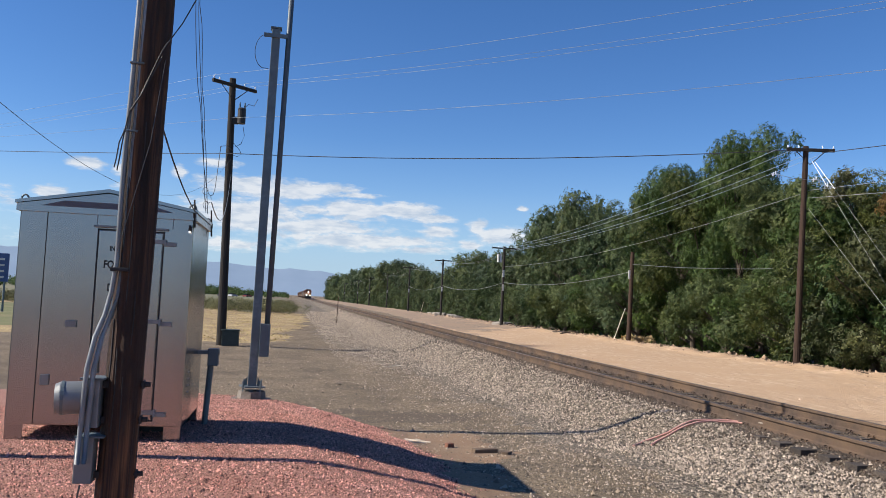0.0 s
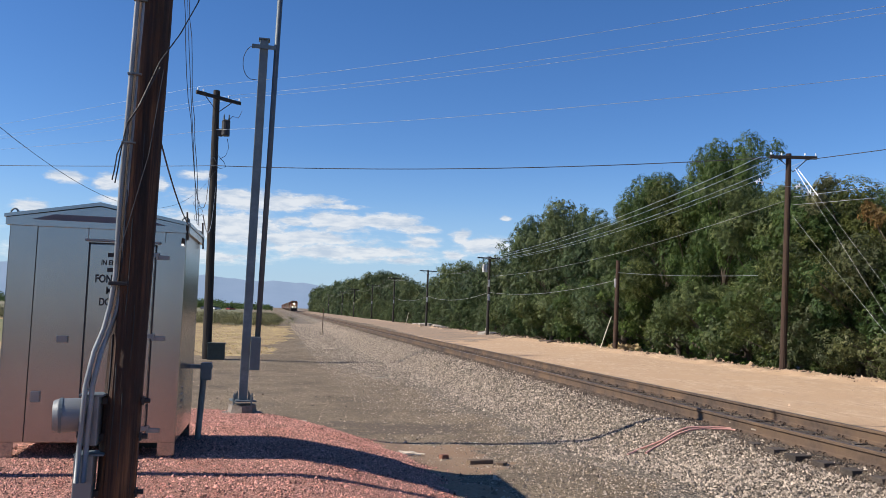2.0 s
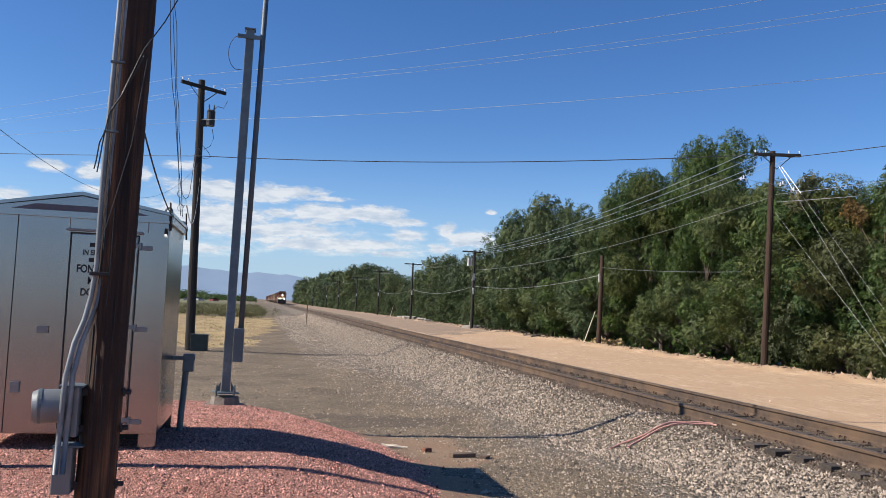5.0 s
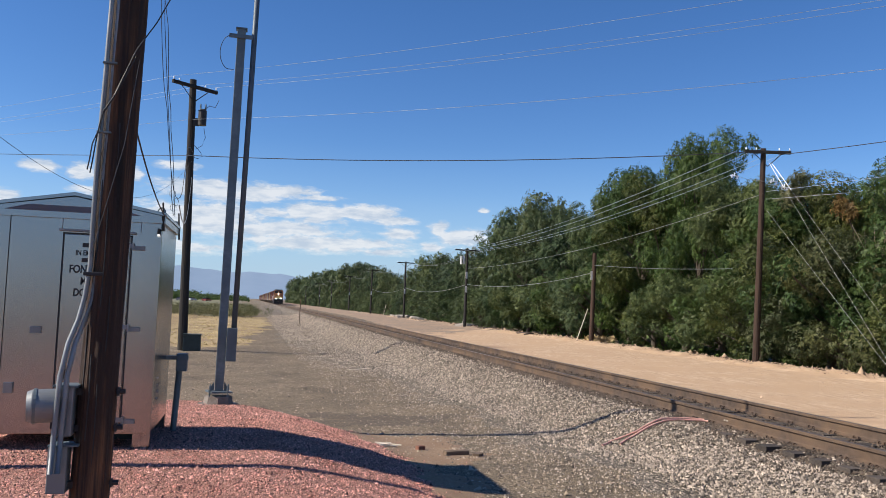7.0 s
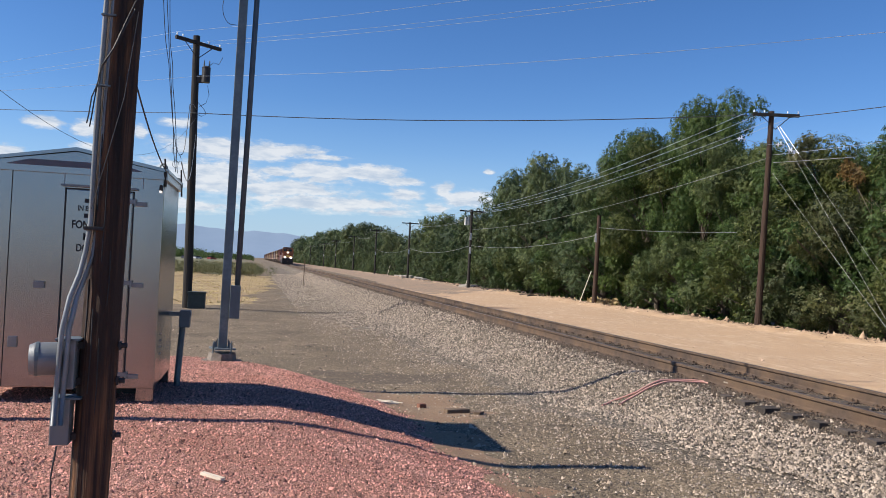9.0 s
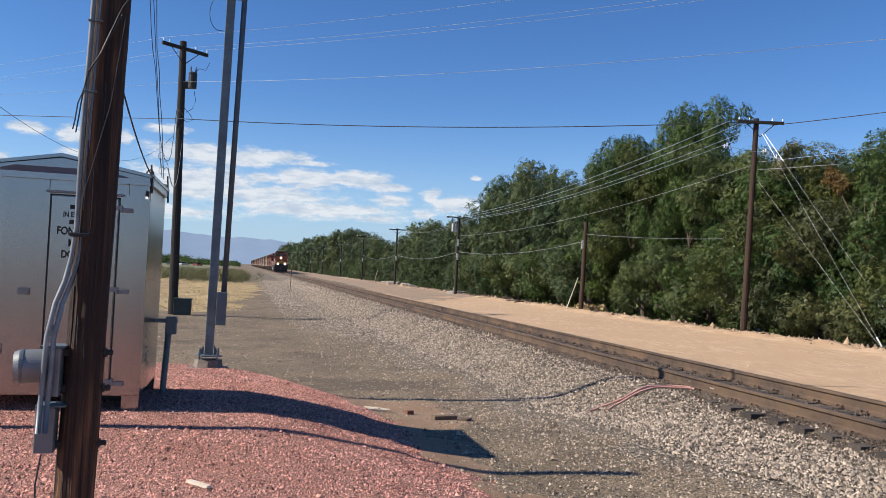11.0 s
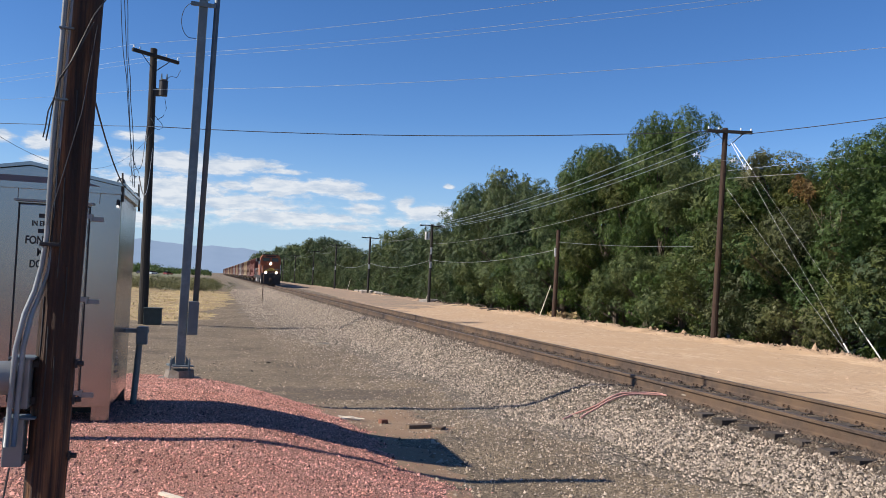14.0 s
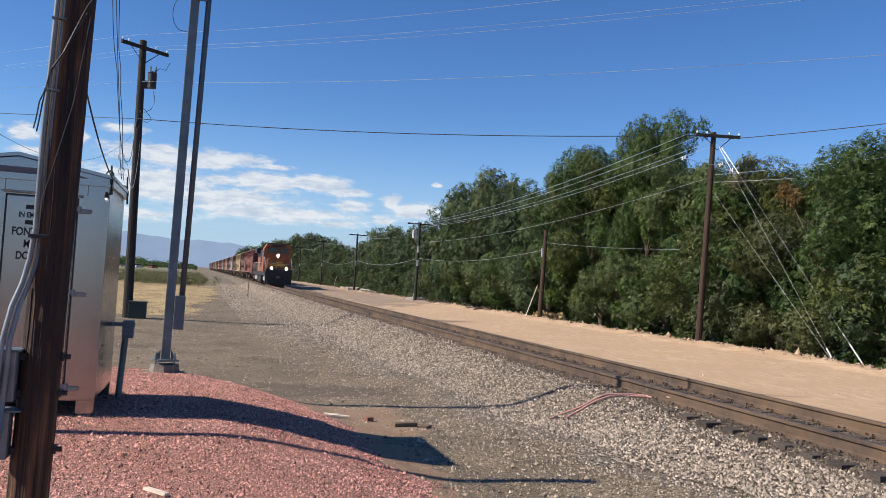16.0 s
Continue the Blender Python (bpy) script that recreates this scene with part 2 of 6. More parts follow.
STRAW_TUFT = mat("straw_tufts", [(0.3, (0.42, 0.320, 0.140)), (0.7, (0.64, 0.512, 0.270))], 1.2, 0.9, island=0.25)
LEAF_STRAW = leaf_mat("straw_leaves", (0.120, 0.118, 0.058), (0.190, 0.172, 0.090), (0.270, 0.218, 0.130))
BARK = mat("bark", [(0.3, (0.047, 0.036, 0.027)), (0.7, (0.111, 0.085, 0.066))], 8, 0.95, bump=0.8, stretch=(1, 1, 0.2))
LEAF = leaf_mat("green_leaves", (0.040, 0.070, 0.023), (0.072, 0.110, 0.036), (0.112, 0.144, 0.056))
LEAF_OLIVE = leaf_mat("olive_leaves", (0.051, 0.067, 0.023), (0.084, 0.102, 0.038), (0.120, 0.128, 0.058))
LEAF_BLUE = leaf_mat("grey_green_leaves", (0.052, 0.077, 0.039), (0.089, 0.119, 0.060), (0.133, 0.157, 0.088))
LEAF_DUSTY = leaf_mat("dusty_olive_leaves", (0.061, 0.068, 0.032), (0.097, 0.104, 0.051), (0.138, 0.134, 0.074))
LEAF_BROWN = leaf_mat("withered_leaves", (0.108, 0.061, 0.029), (0.180, 0.112, 0.054), (0.230, 0.158, 0.086))
# leaves of the farther trees, with distance haze put into their grey-green
LEAF_FAR = leaf_mat("hazed_green_leaves", (0.058, 0.080, 0.044), (0.086, 0.110, 0.060), (0.112, 0.134, 0.080))
TWIG = mat("bare_twigs", [(0.3, (0.170, 0.136, 0.102)), (0.7, (0.281, 0.230, 0.178))], 6, 0.9)
# distance haze is painted in: the range glows faintly blue
MOUNTAIN = mat("mountain_painted_haze", [(0.3, (0.055, 0.072, 0.100)), (0.7, (0.080, 0.098, 0.128))], 0.004, 1.0, emit=((0.31, 0.46, 0.70), 0.37))
ROAD_FAR = mat("asphalt", [(0.3, (0.038, 0.038, 0.039)), (0.7, (0.055, 0.054, 0.054))], 3, 0.9)

# ---------------------------------------------------------------- mesh helpers


def box(bm, x, y, z, w, d, h, turn=0.0, bevel=0.0):
    """A box w x d x h whose bottom centre is at x, y, z, turned about z."""
    m = Matrix.Translation((x, y, z + h / 2)) @ Matrix.Rotation(radians(turn), 4, "Z") @ Matrix.Diagonal((w, d, h, 1))
    made = bmesh.ops.create_cube(bm, size=1.0, matrix=m)
    if bevel:
        edges = list({e for v in made["verts"] for e in v.link_edges})
        bmesh.ops.bevel(bm, geom=edges, offset=bevel, segments=2, affect="EDGES", profile=0.6)


def rod(bm, a, b, r0, r1=None, n=10, cap=True):
    a, b = Vector(a), Vector(b)
    q = (b - a).to_track_quat("Z", "Y").to_matrix().to_4x4()
    m = Matrix.Translation((a + b) / 2) @ q
    bmesh.ops.create_cone(bm, cap_ends=cap, segments=n, radius1=r0, radius2=r0 if r1 is None else r1, depth=(b - a).length, matrix=m)


def tube(bm, pts, r, n=6):
    """A tube along a line of points."""
    pts = [Vector(p) for p in pts]
    rings = []
    for k, p in enumerate(pts):
        d = (pts[min(k + 1, len(pts) - 1)] - pts[max(k - 1, 0)]).normalized()
        side = d.orthogonal() if abs(d.z) > 0.95 else d.cross(Vector((0, 0, 1))).normalized()
        side.normalize()
        up = side.cross(d)
        rings.append([bm.verts.new(p + r * (math.cos(2 * math.pi * j / n) * side + math.sin(2 * math.pi * j / n) * up)) for j in range(n)])
    for u, v in zip(rings, rings[1:]):
        for j in range(n):
            bm.faces.new((u[j], u[(j + 1) % n], v[(j + 1) % n], v[j]))
    bm.faces.new(rings[0])
    bm.faces.new(rings[-1][::-1])


def prism(bm, outline, axis, a, b):
    """An outline (pairs) drawn out along an axis from a to b. For y the pairs are x, z; for x they are y, z."""
    def at(u, v, s):
        return (u, s, v) if axis == "y" else (s, u, v) if axis == "x" else (u, v, s)
    lo = [bm.verts.new(at(u, v, a)) for u, v in outline]
    hi = [bm.verts.new(at(u, v, b)) for u, v in outline]
    k = len(outline)
    for i in range(k):
        bm.faces.new((lo[i], lo[(i + 1) % k], hi[(i + 1) % k], hi[i]))
    bm.faces.new(lo[::-1])
    bm.faces.new(hi)
    bmesh.ops.recalc_face_normals(bm, faces=bm.faces)


def mesh_of(bm, name, material, smooth=False):
    me = bpy.data.meshes.new(name)
    bm.to_mesh(me)
    bm.free()
    me.materials.append(material)
    if smooth:
        me.shade_smooth()
    return me


def part(name, bm, material, parent, label="", smooth=False):
    ob = new(name, mesh_of(bm, name, material, smooth))
    ob.parent = parent
    return tagged(ob, label)


def thing(name, label, category, group="", m=None, kind=""):
    ob = new(name)
    ob.empty_display_size = 0.2
    if m is not None:
        ob.matrix_basis = m
    return tagged(ob, label, category, group, kind)


def made(fn, *args, **kw):
    """A bmesh filled by one call."""
    bm = bmesh.new()
    fn(bm, *args, **kw)
    return bm


def raw(name, verts, faces, material, smooth=False):
    me = bpy.data.meshes.new(name)
    verts, faces = np.asarray(verts, dtype=np.float32), np.asarray(faces, dtype=np.int32)
    k = faces.shape[1]
    me.vertices.add(len(verts))
    me.vertices.foreach_set("co", verts.ravel())
    me.loops.add(faces.size)
    me.loops.foreach_set("vertex_index", faces.ravel())
    me.polygons.add(len(faces))
    me.polygons.foreach_set("loop_start", np.arange(0, faces.size, k, dtype=np.int32))
    me.update(calc_edges=True)
    me.materials.append(material)
    if smooth:
        me.shade_smooth()
    return me


# ---------------------------------------------------------------- ground
TRACK_X = 8.45
RAIL_Z = 0.40


def smooth(a, b, v):
    t = np.clip((v - a) / (b - a), 0, 1)
    return t * t * (3 - 2 * t)


def wave(x, y, s):
    """A smooth uneven value about -1 to 1, with bumps about s metres wide."""
    x, y = x / s, y / s
    return (np.sin(1.7 * x + 0.9 * y + 1.3) + np.sin(-1.1 * x + 2.1 * y + 0.4) + np.sin(2.9 * x - 1.3 * y + 2.2)
            + np.sin(0.6 * x + 3.3 * y + 5.1)) / 3.0


def pad_edge(y):
    return np.interp(y, [-12, 4, 7, 8.8, 10.9, 12.5, 14.0, 14.7, 15.3, 15.7, 16.3], [2.6, 2.5, 2.25, 2.05, 1.95, 1.88, 1.65, 1.15, 0.1, -2.0, -6.0])


def height(x, y):
    pad = smooth(-0.7, 2.0, pad_edge(y) - x) * np.interp(y, [-8, 3, 5.5, 7.2, 8.6, 11.2, 13.6, 15.0, 16.0], [0.18, 0.2, 0.24, 0.32, 0.40, 0.43, 0.46, 0.38, 0.2])
    bed = (0.175 - 0.10 * smooth(12.6, 10.2, y) * smooth(7.5, 7.1, x) - 0.03 * smooth(7.4, 7.8, x) * smooth(9.5, 9.0, x)) * smooth(5.2, 6.9, x) * (1 - 0.35 * smooth(9.8, 11.2, x))
    bank = -0.9 * smooth(19.6, 22.0, x + 0.4 * wave(x, y, 3.0)) + (0.10 + 0.045 * wave(x, y, 1.1) + 0.05 * wave(x, y, 0.45)) * smooth(17.8, 18.7, x) * smooth(20.2, 19.3, x)
    rough_z = 0.012 * wave(x, y, 0.7) + 0.03 * wave(x, y, 4.0)
    calm = 1 - smooth(6.0, 6.8, x) * (1 - smooth(10, 11, x))
    crest = 0.035 * np.exp(-((x + 0.3) / 1.3) ** 2 - ((y - 7.9) / 0.8) ** 2)
    dip = -(0.25 * smooth(9, 14, y) + 0.15 * smooth(14, 37, y)) * smooth(260, 60, y) * smooth(6.9, 5.5, x)
    return pad + crest + dip + bed + bank * smooth(900, 300, np.abs(y)) + rough_z * calm


def steps(*spans):
    out = []
    for a, b, n in spans:
        out += list(np.linspace(a, b, n, endpoint=False))
    return np.array(out + [spans[-1][1]])


def sheet(name, xs, ys, z_of, material, label, kind="structure", category="ground"):
    gx, gy = np.meshgrid(xs, ys)
    gz = z_of(gx, gy)
    nx, ny = len(xs), len(ys)
    verts = np.stack([gx, gy, gz], -1).reshape(-1, 3)
    i = (np.arange(ny - 1)[:, None] * nx + np.arange(nx - 1)[None]).ravel()
    ob = new(name, raw(name, verts, np.stack([i, i + 1, i + nx + 1, i + nx], -1), material, True))
    return tagged(ob, label, category, kind=kind)


def over(edge_gap, deep=0.05, thick=0.03, slope=0.1):
    """Height of a layer above the ground that dives under it past its edge."""
    return np.clip(edge_gap * slope, -deep, thick)


sheet("ground", steps((-4400, -400, 10), (-400, -60, 12), (-60, -8, 30), (-8, 16, 92), (16, 23, 60), (23, 60, 26), (60, 400, 14), (400, 4400, 10)),
      steps((-600, -20, 12), (-20, 2, 22), (2, 24, 130), (24, 60, 80), (60, 200, 50), (200, 600, 20), (600, 4700, 12)),
      height, DIRT, "packed grey-brown dirt with scattered small stones")
sheet("gravel_pad", steps((-9, -3, 20), (-3, 3.2, 90)), steps((-6, 4, 30), (4, 17.8, 160)),
      lambda x, y: height(x, y) + over(pad_edge(y) - x + 0.18 * wave(x, y, 0.5) + 0.12 * wave(x, y, 0.17), thick=0.05),
      PINK, "mound of crushed pink gravel round the metal cabinet", category="gravel pad")


def ballast_edge(y):
    return 4.6 - 2.6 * smooth(20, 42, y) + 0.25 * wave(y * 0.0, y, 1.1) + 0.5 * wave(y * 0.0 + 3, y, 6.0)


sheet("ballast_bed", steps((0.4, 10.6, 125)), steps((-10, 2, 20), (2, 40, 220), (40, 160, 120), (160, 700, 60)),
      lambda x, y: height(x, y) + over(np.minimum(x - ballast_edge(y) + 0.3 * wave(x, y, 0.35), 10.2 + 0.2 * wave(x, y, 0.8) - x), thick=0.02, slope=0.02),
      BALLAST, "bed of coarse grey crushed stone under the track", category="ballast")
sheet("dirt_road", steps((9.0, 16, 30), (16, 22.0, 60)), steps((-20, 10, 30), (10, 70, 240), (70, 160, 80), (160, 900, 60)),
      lambda x, y: height(x, y) + over(np.minimum(x - 10.5 - 2.6 * smooth(45, 110, y) + 0.25 * wave(x, y, 1.3) + 0.12 * wave(x, y, 0.4), 19.5 + 0.35 * wave(x, y, 2.1) + 0.22 * wave(x, y, 0.6) - x)),
      TAN, "bare tan dirt track along the rails", category="dirt road")
sheet("trodden_road", steps((9.0, 16, 40), (16, 21.0, 40)), steps((30, 80, 160), (80, 160, 80), (160, 900, 60)),
      lambda x, y: height(x, y) + 0.004 + over(np.minimum(np.minimum(x - 10.5 - 2.2 * smooth(45, 110, y) + 0.25 * wave(x, y, 1.3), 19.7 + 0.35 * wave(x, y, 2.1) - x),
                                                      (y - 52 - 2.2 * (x - 13)) * 0.25 + 1.1 * wave(x, y, 2.3) + 0.5 * wave(x, y, 0.7)), thick=0.034, slope=0.06),
      BROWN_ROAD, "trodden brown dirt where the track runs on beside the trees", category="dirt road")


def straw_gap(x, y):
    """How far inside the dry-grass strip a place is."""
    right = np.interp(y, [36, 43, 72, 130, 400], [-3.0, -0.6, 1.4, 2.2, 1.0])
    return np.minimum(right - x, y - 39.5) + 0.8 * wave(x, y, 3.0) + 0.3 * wave(x, y, 0.8)


sheet("dry_grass_strip", steps((-120, -30, 12), (-30, -6, 24), (-6, 4, 60)), steps((33, 65, 160), (65, 110, 120)),
      lambda x, y: height(x, y) + over(np.minimum(straw_gap(x, y), 104 - y), slope=0.12), STRAW, "strip of mown straw-yellow dry grass", category="dry grass")
sheet("far_field", steps((-2500, -200, 20), (-200, 0, 40)), steps((95, 300, 40), (300, 3000, 30)),
      lambda x, y: height(x, y) + over(np.minimum(-2 - 0.004 * (y - 100) - x, y - 100) + 1.5 * wave(x, y, 5.0), slope=0.05),
      FAR_FIELD, "wide dull green and brown field reaching the hills", category="field")
sheet("bare_dirt_patch", steps((1.0, 5.0, 70)), steps((3.0, 15.0, 170)),
      lambda x, y: height(x, y) + over(np.minimum(np.minimum(x - pad_edge(y) + 0.3, 2.65 + 0.75 * smooth(9.0, 12.0, y) + 0.3 * wave(x * 0, y, 2.6) - x), 13.9 - y) + 0.3 * wave(x, y, 0.6) + 0.15 * wave(x, y, 0.2), thick=0.012, slope=0.03),
      RED_DIRT, "bare reddish-brown dirt beside the gravel mound")
sheet("oily_dirt_patch", steps((0.6, 4.4, 60)), steps((13.6, 18.6, 70)),
      lambda x, y: height(x, y) + over(0.8 - np.hypot((x - 2.5) / 1.7, (y - 15.9) / 0.9) + 0.5 * wave(x * 0.5, y, 0.6) + 0.35 * wave(x * 0.6, y, 0.2), thick=0.009, slope=0.02),
      mat("oily_dirt", [(0.3, (0.070, 0.052, 0.035)), (0.5, (0.115, 0.087, 0.059)), (0.7, (0.200, 0.154, 0.108))], 20, 0.95, bump=0.8, bump_scale=60, detail=8.0),
      "dark oily smudge on the packed dirt")
sheet("grass_verge", steps((-70, -8, 60)), steps((38, 95, 60)),
      lambda x, y: height(x, y) + over(np.minimum(np.minimum(y - 44, 92 - y), -9.5 - x) + 1.2 * wave(x, y, 4.0), thick=0.06, slope=0.05),
      VERGE, "strip of rough green grass beside the dry stubble", category="grass")
sheet("far_road", steps((-400, -20, 20)), np.linspace(150, 166, 5),
      lambda x, y: height(x, y) + 0.12, ROAD_FAR, "grey asphalt road across the field", category="road")

# ---------------------------------------------------------------- far distance


def build_mountains():
    rng = np.random.default_rng(5)
    az = np.radians(np.linspace(-75, 60, 270))
    deg = np.degrees(az)
    base = np.interp(deg, [-75, -30, -18, -13, -9, -6, -3, 0, 2, 4, 7, 10, 20, 60], [2.2, 2.4, 2.3, 2.15, 2.05, 2.0, 1.9, 1.8, 1.7, 1.5, 1.15, 0.8, 0.6, 0.6])
    jag = sum(np.sin(deg * f + p) * a for f, p, a in ((1.1, 0.3, 0.06), (2.7, 1.9, 0.035), (5.9, 4.0, 0.025), (13.0, 2.0, 0.014)))
    el = np.maximum(base + jag + rng.normal(0, 0.008, len(az)), 0.3)
    far = 4300.0
    verts, faces = [], []
    rows = 5
    for r in range(rows):
        s = r / (rows - 1)
        d = far - 500 * (1 - s)
        for a, e in zip(az, el):
            verts.append((d * math.sin(a), d * math.cos(a), -8 + (far * math.tan(math.radians(e)) + 8) * s ** 0.9))
    n = len(az)
    for r in range(rows - 1):
        for k in range(n - 1):
            faces.append((r * n + k, r * n + k + 1, (r + 1) * n + k + 1, (r + 1) * n + k))
    tagged(new("mountain_range", raw("mountain_range", verts, faces, MOUNTAIN, True)), "long mountain range on the horizon with blue haze painted in", "mountains",
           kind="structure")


# fair-weather clouds: bearing and height of the middle, half width and half height (all in degrees), thickness
PUFFS = (
    (-13.5, 7.9, 1.3, 0.42, 0.9), (-11.2, 7.8, 0.9, 0.68, 1.0), (-15.6, 5.8, 1.1, 0.52, 0.9), (-7.9, 7.9, 0.56, 0.5, 0.8), (-10.9, 6.6, 1.15, 0.33, 0.7),
    (-5.4, 8.7, 1.5, 0.34, 0.75), (-6.5, 7.7, 0.7, 0.23, 0.6), (-2.1, 7.3, 4.9, 0.75, 1.1), (1.7, 7.5, 2.7, 0.45, 0.9), (4.3, 7.15, 2.2, 0.24, 0.8),
    (1.2, 6.0, 1.9, 0.35, 0.8), (4.1, 6.1, 2.9, 0.78, 1.05), (7.4, 6.3, 2.6, 0.6, 1.05), (9.6, 5.85, 1.7, 0.36, 0.9), (-3.5, 5.3, 4.5, 1.35, 1.0),
    (0.7, 4.85, 6.2, 0.7, 0.9), (4.2, 4.0, 6.3, 0.67, 0.95), (-4.4, 3.3, 4.4, 0.5, 0.7), (8.9, 3.6, 2.0, 0.35, 0.9), (10.0, 4.9, 1.4, 0.55, 0.95),
    (12.7, 5.45, 0.8, 0.56, 0.95), (14.5, 4.8, 2.2, 0.8, 0.8), (12.3, 4.1, 0.95, 0.36, 0.9), (15.85, 6.75, 0.4, 0.22, 0.8),
    # bearings below -20 and above 60 lie out of view, added for fill light
    (-12.0, 3.1, 5.4, 1.0, 0.6), (-24.0, 5.0, 6.0, 1.6, 1.0), (-38.0, 6.0, 7.0, 1.8, 1.0), (70.0, 5.0, 9.0, 1.6, 1.0), (110.0, 6.0, 12.0, 2.0, 1.0),
    (165.0, 5.0, 14.0, 1.8, 1.0), (215.0, 6.0, 12.0, 2.0, 1.0), (265.0, 5.0, 11.0, 1.6, 1.0))


def cloud_material():
    """Thin vapour where the puffs lie, broken up at its edges; a clear pale haze low over the horizon. The UV map holds bearing and height in degrees."""
    m = bpy.data.materials.new("cloud_vapour")
    m.use_nodes = True
    nt = m.node_tree
    nt.nodes.remove(nt.nodes["Principled BSDF"])
    tc = nt.nodes.new("ShaderNodeTexCoord")
    sep = nt.nodes.new("ShaderNodeSeparateXYZ")
    nt.links.new(tc.outputs["UV"], sep.inputs[0])
    body = None
    for az, el, ra, re, w in PUFFS:
        mp = nt.nodes.new("ShaderNodeMapping")
        mp.vector_type = "TEXTURE"
        mp.inputs["Location"].default_value = (az, el, 0)
        mp.inputs["Scale"].default_value = (ra * 1.35, re * 1.35, 1)
        nt.links.new(tc.outputs["UV"], mp.inputs[0])
        g = nt.nodes.new("ShaderNodeTexGradient")
        g.gradient_type = "SPHERICAL"
        nt.links.new(mp.outputs[0], g.inputs[0])
        one = math_of(nt, "MULTIPLY", g.outputs["Fac"], w)
        body = one if body is None else math_of(nt, "MAXIMUM", body, one)
    n1 = noise_of(nt, 1.0, 7.0, 0.6, (0.85, 2.3, 1.0), "UV")
    n2 = noise_of(nt, 1.0, 4.0, 0.55, (0.30, 1.1, 1.0), "UV")
    f = math_of(nt, "ADD", math_of(nt, "MULTIPLY", body, 0.62), math_of(nt, "ADD", math_of(nt, "MULTIPLY", n1, 0.75), math_of(nt, "MULTIPLY", n2, 0.45)))
    near = ramp(nt, body, [(0.0, (0, 0, 0)), (0.12, (1, 1, 1))])
    alpha = math_of(nt, "MULTIPLY", ramp(nt, f, [(0.66, (0, 0, 0)), (0.77, (0.44,) * 3), (0.92, (0.92,) * 3)]), near)
    level = math_of(nt, "MULTIPLY", sep.outputs[1], 1 / 13.0)
    # low haze is painted into the sheet as a pale blue glow
    haze = ramp(nt, level, [(0.0, (0.80,) * 3), (0.16, (0.70,) * 3), (0.36, (0.40,) * 3), (0.6, (0.10,) * 3), (0.85, (0.0,) * 3)])
    n3 = noise_of(nt, 1.0, 5.0, 0.6, (0.5, 1.9, 1.0), "UV")
    col = ramp(nt, n3, [(0.36, (0.60, 0.69, 0.82)), (0.58, (0.93, 0.95, 0.98))])
    col = mix_of(nt, alpha, (0.40, 0.585, 0.83), col)
    em = nt.nodes.new("ShaderNodeEmission")
    em.inputs[1].default_value = 0.64
    nt.links.new(col, em.inputs[0])
    tr = nt.nodes.new("ShaderNodeBsdfTransparent")
    mx = nt.nodes.new("ShaderNodeMixShader")
    nt.links.new(math_of(nt, "MAXIMUM", alpha, haze), mx.inputs[0])
    nt.links.new(tr.outputs[0], mx.inputs[1])
    nt.links.new(em.outputs[0], mx.inputs[2])
    nt.links.new(mx.outputs[0], nt.nodes["Material Output"].inputs[0])
    return m


def build_clouds():
    # the ring from 45 degrees on is unseen, added for neutral fill and reflections
    az = np.radians(np.concatenate([np.linspace(-60, 40, 81), np.linspace(45, 300, 60)]))
    el = np.radians(np.linspace(0.5, 13.0, 14))
    d = 4600.0
    verts = [(d * math.sin(a), d * math.cos(a), d * math.tan(e)) for e in el for a in az]
    n = len(az)
    faces = [(r * n + k, r * n + k + 1, (r + 1) * n + k + 1, (r + 1) * n + k) for r in range(len(el) - 1) for k in range(n - 1)]
    me = raw("cloud_bank", verts, faces, cloud_material(), True)
    uv = me.uv_layers.new(name="UVMap")
    idx = np.zeros(len(me.loops), dtype=np.int32)
    me.loops.foreach_get("vertex_index", idx)
    co = np.stack([np.degrees(az)[idx % n], np.degrees(el)[idx // n]], -1).astype(np.float32)
    uv.data.foreach_set("uv", co.ravel())
    ob = tagged(new("cloud_bank", me), "low bank of white fair-weather clouds", "clouds", kind="structure")
    ob.visible_shadow = False


build_mountains()
build_clouds()

# ---------------------------------------------------------------- track


def stones(name, x, y, z, size, material, label, seed, parent=None):
    """Broken stones with their sunk undersides left open, as one mesh."""
    rng = np.random.default_rng(seed)
    n = len(x)
    octa = np.array([(1, 0, 0), (-1, 0, 0), (0, 1, 0), (0, -1, 0), (0, 0, 1.15)], float) - np.array([0, 0, 0.25])
    tri = np.array([(0, 2, 4), (2, 1, 4), (1, 3, 4), (3, 0, 4)])
    v = octa[None] * (1 + rng.uniform(-0.35, 0.35, (n, 5, 1))) + rng.uniform(-0.3, 0.3, (n, 5, 3))
    v *= size[:, None, None] * rng.uniform(0.6, 1.15, (n, 1, 3))
    a = rng.uniform(0, 2 * np.pi, n)
    b = rng.uniform(-0.5, 0.5, n)
    ca, sa, cb, sb = np.cos(a), np.sin(a), np.cos(b), np.sin(b)
    vx, vy, vz = v[..., 0], v[..., 1], v[..., 2]
    vy, vz = vy * cb[:, None] - vz * sb[:, None], vy * sb[:, None] + vz * cb[:, None]
    vx, vy = vx * ca[:, None] - vy * sa[:, None], vx * sa[:, None] + vy * ca[:, None]
    verts = np.stack([vx + x[:, None], vy + y[:, None], vz + z[:, None] + 0.4 * size[:, None]], -1).reshape(-1, 3)
    faces = (tri[None] + 5 * np.arange(n)[:, None, None]).reshape(-1, 3)
    ob = new(name, raw(name, verts, faces, material))
    return tagged(ob, label, "gravel", kind="stuff")


